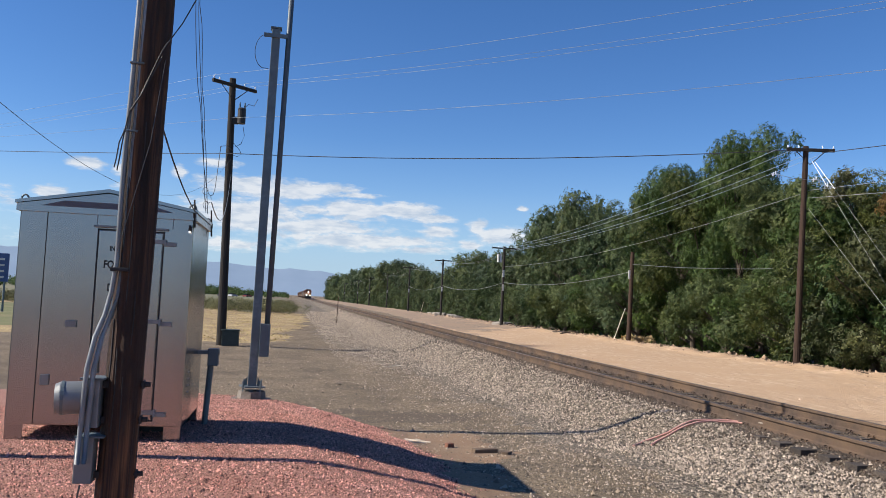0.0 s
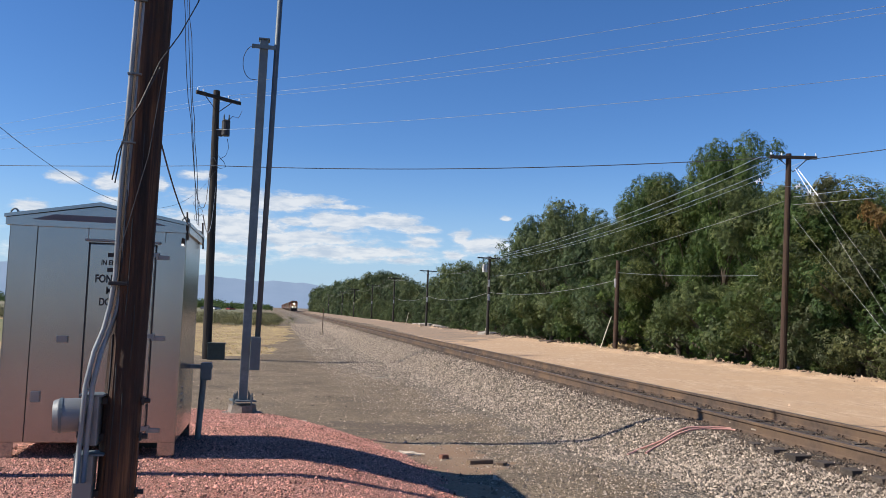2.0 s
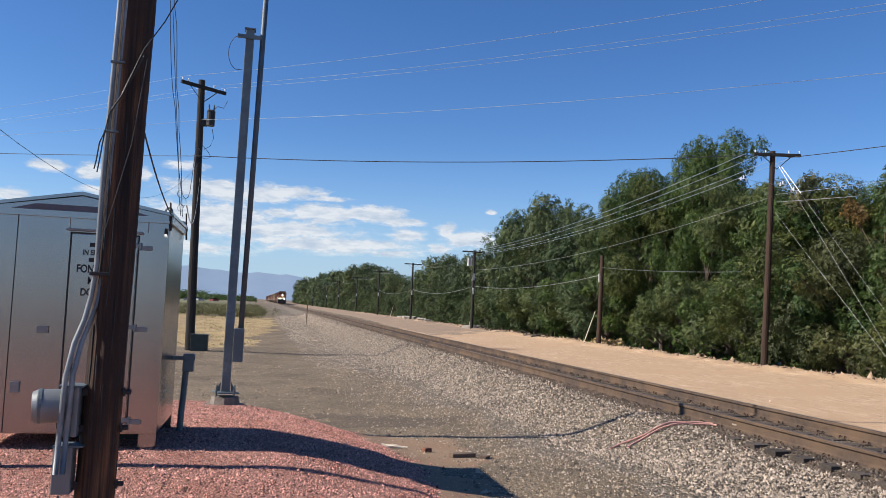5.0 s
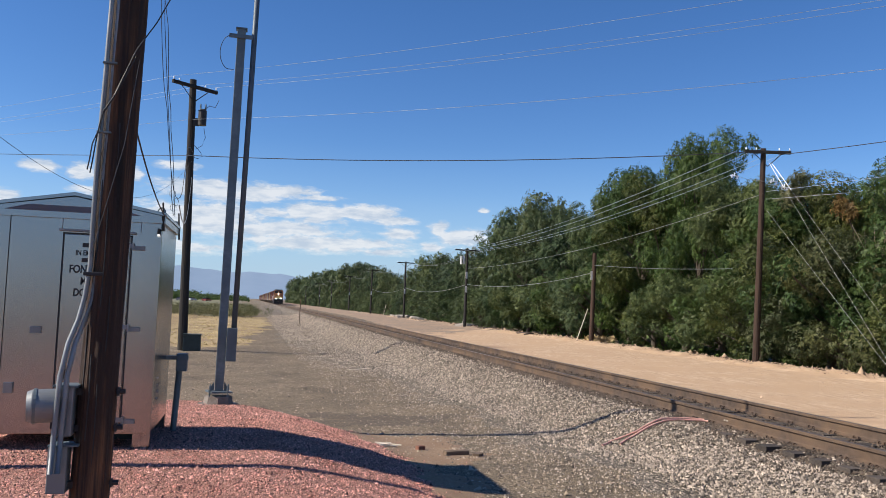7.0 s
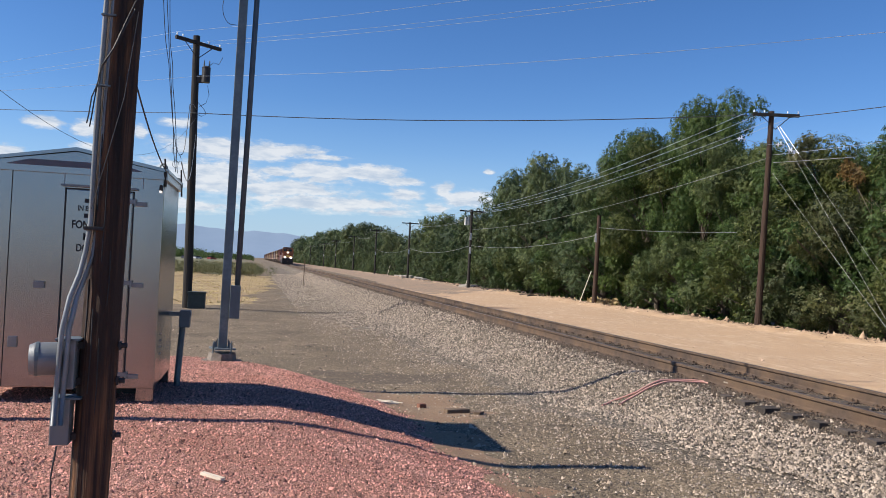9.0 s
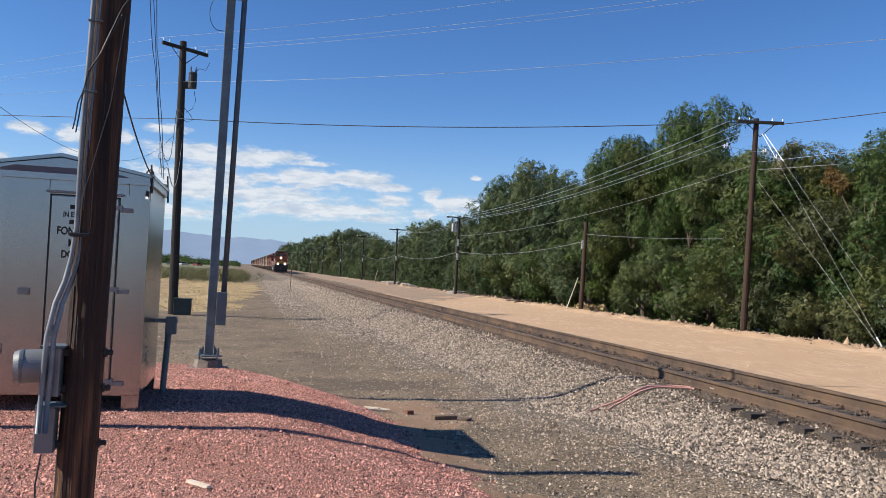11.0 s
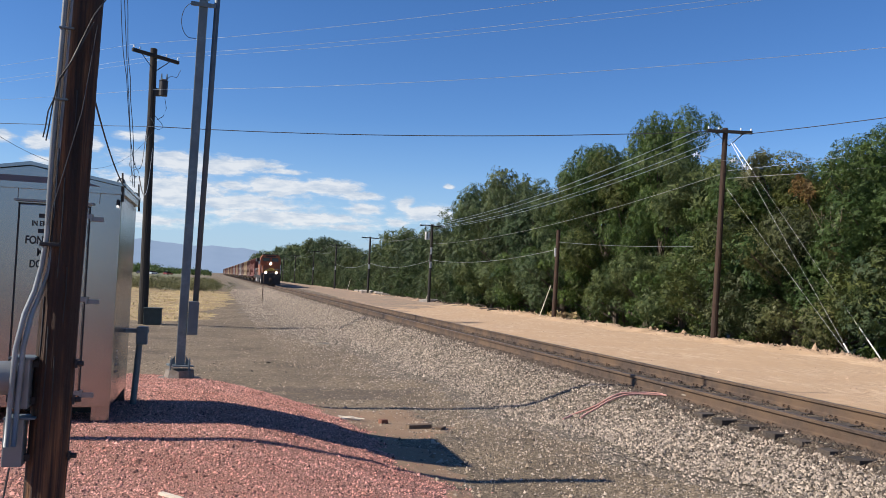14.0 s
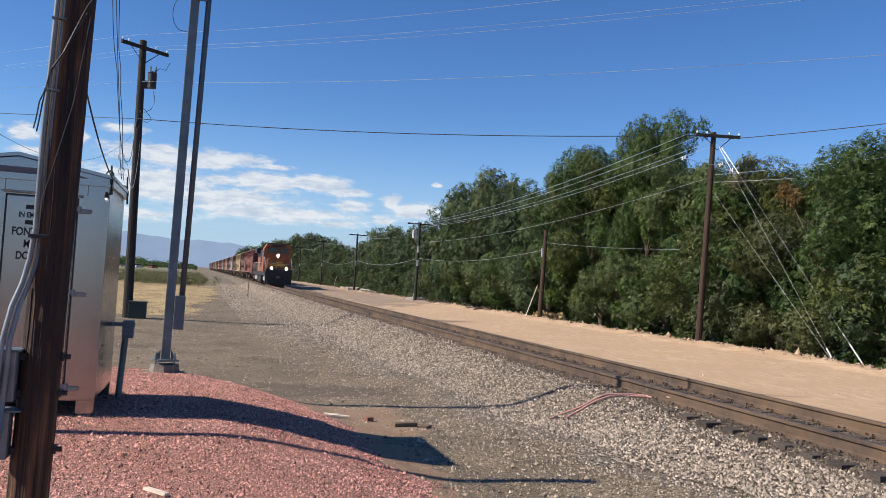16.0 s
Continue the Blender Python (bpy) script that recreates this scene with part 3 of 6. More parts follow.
def scatter_y(rng, n, a, b, power):
    """Places between a and b, denser near a."""
    return a + (b - a) * rng.uniform(0, 1, n) ** power


def build_stones():
    rng = np.random.default_rng(11)
    n = 124000
    y = scatter_y(rng, n, 3.2, 16.4, 1.25)
    x = rng.uniform(-3.4, 2.9, n)
    gap = pad_edge(y) - x + 0.18 * wave(x, y, 0.5) + 0.12 * wave(x, y, 0.17)
    keep = gap > rng.exponential(0.12, n) * -1.0
    x, y, gap = x[keep], y[keep], gap[keep]
    size = (0.0062 + 0.0068 * rng.uniform(0, 1, len(x)) ** 1.3) * np.where(rng.uniform(0, 1, len(x)) < 0.04, 1.9, 1)
    z = height(x, y) + np.clip(gap * 0.1, 0, 0.05)
    stones("pink_gravel_stones", x, y, z, size, PINK_STONE, "loose crushed pink stones on the gravel mound", 3)
    n = 200000
    y = scatter_y(rng, n, 4.5, 120, 2.25)
    x = np.where(rng.uniform(0, 1, n) < 0.35, rng.uniform(5.0, 7.6, n), rng.uniform(2.0, 10.3, n))
    edge = ballast_edge(y)
    keep = (x > edge - rng.exponential(1.2, n)) & (x < 10.2 + rng.normal(0, 0.15, n))
    x, y = x[keep], y[keep]
    size = (0.011 + 0.018 * rng.uniform(0, 1, len(x)) ** 1.5) * np.where(x < ballast_edge(y) + 0.4, 0.75, 1) * (1 + 0.45 * smooth(11, 30, y) + 0.8 * smooth(40, 110, y))
    z = height(x, y) + 0.028 * (x > ballast_edge(y) + 0.3)
    dark = (np.abs(x - TRACK_X) < 1.0) | (rng.uniform(0, 1, len(x)) < 0.25 * smooth(6.2, 6.8, x) + 0.6 * smooth(6.95, 7.25, x))
    stones("ballast_stones", x[~dark], y[~dark], z[~dark], size[~dark], GREY_STONE, "loose coarse grey ballast stones beside the rails", 4)
    stones("oily_ballast_stones", x[dark], y[dark], z[dark], size[dark], DARK_STONE, "dark oily ballast stones between the rails", 14)
    n = 56000
    y = scatter_y(rng, n, 5, 110, 2.1)
    x = rng.uniform(-2.5, 5.0, n)
    keep = x > pad_edge(y) - 0.1
    x, y = x[keep], y[keep]
    size = 0.005 + rng.exponential(0.0055, len(x))
    stones("scattered_stones", x, y, height(x, y), np.minimum(size, 0.05), DIRT_STONE, "small stones scattered over packed dirt", 5)
    n = 12000
    y = scatter_y(rng, n, 14, 80, 1.4)
    x = np.where(rng.uniform(0, 1, n) < 0.5, rng.normal(19.0, 0.5, n), rng.uniform(10.8, 19, n))
    stones("road_edge_stones", x, y, height(x, y) + 0.02, 0.005 + rng.exponential(0.005, n) * np.where(np.abs(x - 19) < 1, 1.7, 1), mat("tan_stone", [(0.3, (0.33, 0.22, 0.145)), (0.7, (0.47, 0.335, 0.235))], 3, 0.95, island=0.4),
           "tan clods along the edge of the dirt track", 6)


def build_rubble():
    """Clods, broken roots and stones thrown up along the edge of the bank."""
    rng = np.random.default_rng(77)
    n = 3600
    y = scatter_y(rng, n, 15, 125, 1.25)
    x = 19.3 + rng.normal(0, 0.32, n) - 0.5 * smooth(55, 70, y) * rng.uniform(0, 1, n)
    size = 0.014 + rng.exponential(0.026, n)
    brown = mat("brown_clod", [(0.3, (0.190, 0.128, 0.082)), (0.7, (0.360, 0.252, 0.168))], 4.0, 0.95, island=0.7)
    stones("bank_rubble", x, y, height(x, y) + 0.01, np.minimum(size, 0.16), brown, "brown clods and stones along the edge of the bank", 78)
    d = random.Random(5)
    for _ in range(26):
        yy = d.uniform(52, 84)
        xx, a, ln = 18.9 + d.uniform(-0.5, 0.5), d.uniform(0, math.pi), d.uniform(0.4, 1.5)
        zz = float(height(np.array(xx), np.array(yy)))
        u = Vector((math.cos(a), math.sin(a), 0)) * ln / 2
        bm = made(tube, [Vector((xx, yy, zz + 0.05)) - u, Vector((xx, yy, zz + 0.09 + d.uniform(0, 0.12))), Vector((xx, yy, zz + 0.06)) + u], d.uniform(0.02, 0.05), 6)
        tagged(new("dead_branch", mesh_of(bm, "dead_branch", BARK)), "dead brown branch lying along the bank", "branch", "dead wood along the bank")


def rail_outline(x0):
    """The outline of a rail, across and up, about x0; its head's top is at RAIL_Z."""
    half = [(0.076, 0), (0.076, 0.011), (0.018, 0.03), (0.009, 0.045), (0.009, 0.125), (0.022, 0.140), (0.037, 0.146), (0.037, 0.172), (0.030, 0.18)]
    pts = [(x0 + u, RAIL_Z - 0.22 + v * 1.222) for u, v in half]
    return pts + [(x0 - u, RAIL_Z - 0.22 + v * 1.222) for u, v in half[::-1]]


def build_track():
    track = thing("railway_track", "single railway track with rusty rails on dark wooden ties", "railway track", kind="structure")
    for side, x0 in (("near", TRACK_X - 0.7525), ("far", TRACK_X + 0.7525)):
        bm = bmesh.new()
        prism(bm, rail_outline(x0), "y", -30, 1500)
        rail = part("rail", bm, RUST, track, "rusty brown steel rail with a worn head")
        bm = bmesh.new()
        box(bm, x0, 735, RAIL_Z + 0.0005, 0.052, 1530, 0.003)
        part("running_surface", bm, RAIL_TOP, rail, "worn grey top of the rail head")
        if side == "near":
            for y0, w, z0 in ((12.05, 0.12, 0.075), (12.75, 0.03, 0.05), (23.5, 0.05, 0.05)):
                part("paint_mark", made(box, x0 - 0.0115, y0, RAIL_Z - 0.06 - z0, 0.004, w, z0 * 0.3), FADED, rail, "faded pale paint mark on the rail")
    shared = []
    for k in range(5):
        bm = bmesh.new()
        box(bm, 0, 0, 0, 2.55 + 0.03 * k, 0.22 + 0.006 * k, 0.17, bevel=0.008)
        shared.append(mesh_of(bm, "tie", TIE))
    rng = random.Random(2)
    for k in range(290):
        ob = new("tie", shared[k % 5])
        ob.parent = track
        ob.matrix_basis = pose(TRACK_X + rng.uniform(-0.05, 0.05), 3.0 + k * 0.52, RAIL_Z - 0.385 + rng.uniform(-0.008, 0.006), 0, 0, rng.uniform(-1.2, 1.2))
    bm = bmesh.new()
    for k in range(120):
        y0 = 3.0 + k * 0.52
        for x0 in (TRACK_X - 0.7525, TRACK_X + 0.7525):
            box(bm, x0, y0, RAIL_Z - 0.217, 0.33, 0.18, 0.012)
            for s in (-1, 1):
                for d in (-0.05, 0.06):
                    box(bm, x0 + s * 0.098, y0 + d * s, RAIL_Z - 0.21, 0.018, 0.018, 0.032)
                    box(bm, x0 + s * 0.088, y0 + d * s, RAIL_Z - 0.182, 0.036, 0.026, 0.011)
                box(bm, x0 + s * 0.055, y0 + 0.14 * s, RAIL_Z - 0.245, 0.08, 0.022, 0.035)
    tagged(part("spikes_and_plates", bm, RUST, track, "rusty tie plates, spikes and rail anchors"), kind="stuff")
    bm = bmesh.new()
    for k in range(700):
        box(bm, TRACK_X, 153.9 + k * 0.6, RAIL_Z - 0.385, 2.55, 0.22, 0.17)
    tagged(part("far_ties", bm, TIE, track, "dark wooden ties far along the track"), kind="stuff")


build_stones()
build_rubble()
build_track()

# ---------------------------------------------------------------- signal cabinet
CX0, CX1, CY0, CY1 = -2.575, -0.895, 8.72, 10.28
CZ = 0.59


def text_mesh(body, size):
    cu = bpy.data.curves.new("lettering", "FONT")
    cu.body, cu.size, cu.align_x, cu.extrude = body, size, "LEFT", 0.001
    cu.offset = size * 0.028
    ob = bpy.data.objects.new("lettering", cu)
    scene.collection.objects.link(ob)
    bpy.context.view_layer.update()
    me = bpy.data.meshes.new_from_object(ob.evaluated_get(bpy.context.evaluated_depsgraph_get()))
    bpy.data.objects.remove(ob)
    for v in me.vertices:
        v.co.x *= 0.74
    me.materials.clear()
    me.materials.append(INK)
    return me


def build_cabinet():
    cab = thing("signal_cabinet", "brushed aluminium railway signal cabinet on pink gravel with a closed door", "signal cabinet")
    w, mx = CX1 - CX0, (CX0 + CX1) / 2
    eave, peak = 2.775, 2.925
    part("body", made(box, mx, (CY0 + CY1) / 2, CZ, w, CY1 - CY0, eave - CZ, bevel=0.012), ALU, cab)
    bm = bmesh.new()
    prism(bm, [(CX0 - 0.03, eave - 0.06), (CX1 + 0.03, eave - 0.06), (CX1 + 0.03, eave + 0.01), (mx, peak + 0.01), (CX0 - 0.03, eave + 0.01)], "y", CY0 - 0.035, CY1 + 0.01)
    part("roof", bm, ALU, cab, "low gabled aluminium roof")
    bm = bmesh.new()
    prism(bm, [(CX0 + 0.20, eave + 0.002), (CX1 - 0.20, eave + 0.002), (CX1 - 0.42, eave + 0.062), (CX0 + 0.42, eave + 0.062)], "y", CY0 - 0.042, CY0 - 0.02)
    # no slats are modelled: their shade is put into the striped dark colour
    part("gable_vent", bm, mat("shadowed_louvre", [(0.3, (0.10, 0.10, 0.12)), (0.7, (0.14, 0.14, 0.16))], 40, 0.6, 0.3, stretch=(0.05, 1, 1)), cab, "dark louvred gable vent")
    bm = bmesh.new()
    prism(bm, [(CX0 - 0.04, eave + 0.012), (mx, peak + 0.02), (CX1 + 0.04, eave + 0.012), (CX1 + 0.04, eave + 0.045), (mx, peak + 0.055), (CX0 - 0.04, eave + 0.045)],
          "y", CY0 - 0.06, CY1 + 0.02)
    part("roof_sheet", bm, ALU, cab)
    dx0, dx1, dz0, dz1 = -1.81, -1.195, 0.66, 2.56
    door = part("door", made(box, (dx0 + dx1) / 2, CY0 - 0.006, dz0, dx1 - dx0, 0.03, dz1 - dz0, bevel=0.006), ALU, cab, "closed aluminium door")
    bm = bmesh.new()
    for x in (dx0 - 0.012, dx1 + 0.012):
        box(bm, x, CY0 - 0.003, dz0 - 0.01, 0.014, 0.016, dz1 - dz0 + 0.02)
    for z in (dz0 - 0.018, dz1 + 0.003):
        box(bm, (dx0 + dx1) / 2, CY0 - 0.003, z, dx1 - dx0 + 0.04, 0.016, 0.014)
    part("gasket", bm, BLACK, door, "black door gasket")
    part("drip_rail", made(box, (dx0 + dx1) / 2, CY0 - 0.03, dz1 + 0.03, dx1 - dx0 + 0.1, 0.06, 0.02), ALU_DARK, door)
    for z in (dz0 + 0.05, 1.63, dz1 - 0.11):
        bm = bmesh.new()
        box(bm, dx1 - 0.03, CY0 - 0.026, z, 0.12, 0.012, 0.045, bevel=0.004)
        box(bm, dx1 + 0.09, CY0 - 0.01, z - 0.02, 0.11, 0.022, 0.045, bevel=0.004)
        rod(bm, (dx1 + 0.03, CY0 - 0.024, z - 0.02), (dx1 + 0.03, CY0 - 0.024, z + 0.05), 0.014, n=8)
        part("hinge", bm, ALU_DARK, door, "aluminium strap hinge")
    part("handle", made(tube, [(dx0 + 0.07, CY0 - 0.02, 1.28), (dx0 + 0.07, CY0 - 0.07, 1.28), (dx0 + 0.07, CY0 - 0.07, 1.12), (dx0 + 0.07, CY0 - 0.02, 1.12)], 0.012), ALU_DARK, door)
    bm = bmesh.new()
    for k in range(9):
        box(bm, dx0 + 0.18, CY0 - 0.028, 0.80 + 0.03 * k, 0.2, 0.012, 0.014)
    part("louvre", bm, ALU_DARK, door)
    for x in (CX0 + 0.26, -1.84, -1.10):
        part("seam", made(box, x, CY0 - 0.001, CZ + 0.01 if x < -2 else dz1 + 0.05, 0.007, 0.008, (eave - 0.07 - CZ) if x < -2 else 0.16), POLE_GREY if x < -2 else ALU_DARK, cab)
    for x, y in ((CX0 + 0.09, CY0 + 0.012), (CX1 - 0.09, CY0 + 0.012), (CX0 + 0.09, CY1 - 0.08), (CX1 - 0.09, CY1 - 0.08)):
        bm = bmesh.new()
        box(bm, x, y, 0.36, 0.16, 0.012, CZ - 0.36)
        box(bm, x + (0.08 if x > mx else -0.08), y + 0.06, 0.36, 0.012, 0.13, CZ - 0.36)
        for k in range(4):
            rod(bm, (x, y - 0.012, 0.45 + 0.035 * k), (x, y + 0.012, 0.45 + 0.035 * k), 0.008, n=6)
        part("leg", bm, ALU, cab, "perforated aluminium corner leg")
    part("vent_cover", made(box, -2.02, CY0 - 0.012, 1.57, 0.105, 0.03, 0.066, bevel=0.004), ALU_DARK, cab)
    part("conduit_plate", made(box, -2.23, CY0 - 0.01, 0.985, 0.085, 0.03, 0.105, bevel=0.005), ALU_DARK, cab, "small grey cover plate")
    for x, y in ((CX0 + 0.03, CY0 + 0.02), (CX1 - 0.02, CY0 + 0.02), (CX0 + 0.03, CY1), (CX1 - 0.02, CY1)):
        bm = bmesh.new()
        pts = [(x + 0.035 * math.cos(a), y, eave + 0.06 + 0.045 * math.sin(a)) for a in np.linspace(-0.6, math.pi + 0.6, 9)]
        tube(bm, pts, 0.01)
        part("lifting_eye", bm, GALV, cab, "steel lifting eye")
    for x, y, z0, z1 in ((CX1 + 0.015, CY0 - 0.03, 2.64, 2.93), (CX1 + 0.035, CY1 - 0.03, 2.66, 2.98)):
        bm = made(rod, (x, y, z0), (x - 0.02, y, z1), 0.011, 0.009, 8)
        rod(bm, (x - 0.008, y, z0 + 0.10), (x - 0.010, y, z0 + 0.16), 0.017, 0.017, 8)
        part("cable_rod", bm, POLE_GREY, cab, "dark upright cable rod at the roof corner")
    for k in range(4):
        part("side_slot", made(box, CX1 + 0.003, CY0 + 0.36, 0.90 + 0.07 * k, 0.008, 0.12, 0.012), ALU_DARK, cab)
    lamp = part("wall_lamp", made(rod, (CX1 - 0.03, CY0 - 0.05, 2.60), (CX1 - 0.03, CY0 - 0.05, 2.66), 0.016, 0.012), POLE_GREY, cab, "small lamp under the eave")
    part("lens", made(rod, (CX1 - 0.03, CY0 - 0.055, 2.58), (CX1 - 0.03, CY0 - 0.055, 2.60), 0.011, 0.014), mat("lit_lamp_glass", [(0.3, (1, 0.97, 0.9)), (0.7, (1, 0.98, 0.92))], 3, 0.3, emit=((1.0, 0.95, 0.85), 0.7)), lamp, "small lit glass")
    # black box that fills part of the gap under the floor
    part("skirt", made(box, CX1 - 0.5, CY1 - 0.5, 0.43, 0.8, 0.8, CZ - 0.43), BLACK, cab, "black box in the gap under the floor")
    return cab


CAB = build_cabinet()


def build_lettering(cab):
    """The words that show beside the pole; what cannot be read is left as bars."""
    for body, size, x, z in (("IN EM", 0.072, -1.70, 2.355), ("FONT", 0.108, -1.75, 2.18), ("M", 0.102, -1.64, 2.065), ("DO", 0.102, -1.70, 1.95), ("VD", 0.108, -1.375, 2.18)):
        ob = new("lettering", text_mesh(body, size))
        ob.parent = cab
        ob.matrix_basis = pose(x, CY0 - 0.0235, z, 90, 0, 0)
    for x, z, w in ((-1.56, 2.435, 0.16), (-1.53, 2.285, 0.22)):
        part("lettering_bar", made(box, x, CY0 - 0.0225, z, w, 0.003, 0.042), INK, cab)


build_lettering(CAB)


def build_post_by_cabinet():
    post = thing("service_post", "grey steel post with a small junction box beside the cabinet", "junction post")
    part("post", made(rod, (-0.78, 9.95, 0.38), (-0.74, 9.95, 1.25), 0.035, 0.035), GALV, post)
    part("junction_box", made(box, -0.72, 9.93, 1.12, 0.12, 0.14, 0.2, bevel=0.01), GALV, post, "grey junction box")
    part("arm", made(box, -0.82, 9.93, 1.25, 0.34, 0.08, 0.045, bevel=0.006), GALV, post)


build_post_by_cabinet()

# ---------------------------------------------------------------- near utility pole with the meter
POLE_A, POLE_B = Vector((-0.897, 5.45, 0.0)), Vector((-0.71, 5.47, 10.5))


def pole_at(z):
    return POLE_A + (POLE_B - POLE_A) * ((z - POLE_A.z) / (POLE_B.z - POLE_A.z))


def pole_mesh(a, b, r0, r1, n=20, rings=40, rough=0.006, seed=0):
    """A round timber with shallow flutes and splits."""
    bm = bmesh.new()
    rng = random.Random(seed)
    prev = None
    lean = [rng.uniform(0.6, 1.4) for _ in range(n)]
    for k in range(rings + 1):
        s = k / rings
        c = Vector(a).lerp(Vector(b), s)
        ring = []
        for j in range(n):
            r = r0 + (r1 - r0) * s + rough * (math.sin(j * 2.4 + 0.3 * math.sin(k * 0.7)) * lean[j] + rng.uniform(-0.4, 0.4))
            ring.append(bm.verts.new(c + Vector((r * math.cos(2 * math.pi * j / n), r * math.sin(2 * math.pi * j / n), 0))))
        if prev:
            for j in range(n):
                bm.faces.new((prev[j], prev[(j + 1) % n], ring[(j + 1) % n], ring[j]))
        prev = ring
    bm.faces.new(prev)
    return bm


def build_near_pole():
    pole = thing("utility_pole", "rough brown wooden utility pole with conduits and an electric meter", "utility pole")
    part("shaft", pole_mesh(POLE_A, POLE_B, 0.117, 0.080, 28, 70, 0.004, 3), POLE, pole)
    # grey conduits running up the pole, bent out round the meter box
    run = [(-1.04, 0.91), (-1.033, 1.17), (-1.022, 1.48), (-0.995, 1.68), (-0.955, 1.82), (-0.925, 1.96), (-0.906, 2.15), (-0.906, 2.4), (-0.905, 2.75), (-0.892, 3.24), (-0.882, 3.79), (-0.83, 6.5)]
    for off in (0.0, -0.043):
        pts = [(x + off * (1.0 if z > 1.9 else 0.85), float(np.interp(z, [1.55, 1.9], [5.275, 5.375])) + off * 0.3, z) for x, z in run]
        part("conduit", made(tube, pts, 0.0155, 12), CONDUIT, pole, "grey metal conduit", True)
    box_ = part("meter_box", made(box, -1.035, 5.38, 1.12, 0.10, 0.15, 0.295, bevel=0.008), CONDUIT, pole, "grey steel meter box")
    bm = bmesh.new()
    rod(bm, (-1.085, 5.36, 1.30), (-1.215, 5.34, 1.296), 0.10, n=40)
    rod(bm, (-1.215, 5.34, 1.296), (-1.245, 5.335, 1.295), 0.10, 0.088, n=40)
    part("meter", bm, CONDUIT, box_, "round grey electric meter")
    part("ring", made(rod, (-1.195, 5.343, 1.297), (-1.212, 5.34, 1.297), 0.105, n=24), GALV, box_)
    part("lid", made(box, -1.03, 5.375, 1.415, 0.14, 0.17, 0.012), GALV, box_)
    low = part("disconnect_box", made(box, -1.055, 5.38, 0.78, 0.11, 0.13, 0.28, bevel=0.008), CONDUIT, pole, "grey steel disconnect box")
    part("lid", made(box, -1.025, 5.375, 1.06, 0.17, 0.15, 0.01), GALV, low)
    for z in (1.38, 1.16, 0.82):
        c = pole_at(z)
        bm = bmesh.new()
        part("bracket", made(box, c.x - 0.1, c.y - 0.05, z - 0.02, 0.14, 0.05, 0.04), BLACK, pole, "dark bolted bracket")
        rod(bm, (c.x + 0.11, c.y - 0.02, z), (c.x + 0.165, c.y - 0.02, z), 0.016, n=6)
        box(bm, c.x + 0.125, c.y - 0.02, z - 0.025, 0.012, 0.05, 0.05)
        part("through_bolt", bm, BLACK, pole, "dark bolt end with washer")
    part("strap", made(box, -0.925, 5.345, 2.09, 0.115, 0.04, 0.024, 0, 0.006), BLACK, pole, "dark clamp strap round the conduits")
    for z in (2.98, 3.42, 3.9):
        x = float(np.interp(z, [2.75, 3.24, 3.79, 6.5], [-0.905, -0.892, -0.882, -0.83])) - 0.02
        part("conduit_clip", made(box, x, 5.352, z, 0.085, 0.03, 0.012, 0, 0.003), GALV, pole, "small steel conduit clip")
    for dx in (0.0, 0.018):
        part("tied_cable", made(tube, [(-0.77 + dx, 5.31, 3.47), (-0.86, 5.305, 3.22), (-0.925, 5.30, 3.10), (-0.945, 5.30, 2.98), (-0.955 - dx, 5.30, 2.90), (-0.965 - dx, 5.30, 2.80), (-0.975 - dx, 5.30, 2.72 + dx)], 0.0045, 6), BLACK, pole, "black cable tied round the conduits")
    for k in range(9):
        z, a = 0.55 + 0.27 * k, 3.7 + 0.23 * ((k * 5) % 7)
        c = pole_at(z)
        r = 0.1145 - 0.0035 * z
        ln = 0.34 + 0.09 * ((k * 3) % 4)
        part("wood_split", made(tube, [(c.x + r * math.cos(a), c.y + r * math.sin(a), z), (c.x + 0.004 + r * math.cos(a + 0.03), c.y + r * math.sin(a + 0.03), z + ln * 0.5), (c.x + 0.006 + r * math.cos(a), c.y + r * math.sin(a), z + ln)], 0.0045, 5), BLACK, pole, "dark drying split in the timber")
    # cables stapled across the face
    for pts, r in (([(-0.50, 5.45, 4.15), (-0.56, 5.42, 3.95), (-0.65, 5.37, 3.72), (-0.755, 5.325, 3.52), (-0.875, 5.325, 3.2), (-0.93, 5.34, 3.1), (-0.945, 5.345, 2.98)], 0.0042),
                   ([(-0.735, 5.34, 3.46), (-0.79, 5.325, 2.92), (-0.87, 5.325, 2.55), (-0.945, 5.33, 2.22)], 0.0028),
                   ([(-1.06, 5.3, 0.78), (-1.08, 5.29, 0.6), (-1.07, 5.3, 0.28)], 0.006)):
        part("cable", made(tube, pts, r, 6), WIRE_DARK, pole, "thin cable on the pole")
    return pole


build_near_pole()

# ---------------------------------------------------------------- steel mast


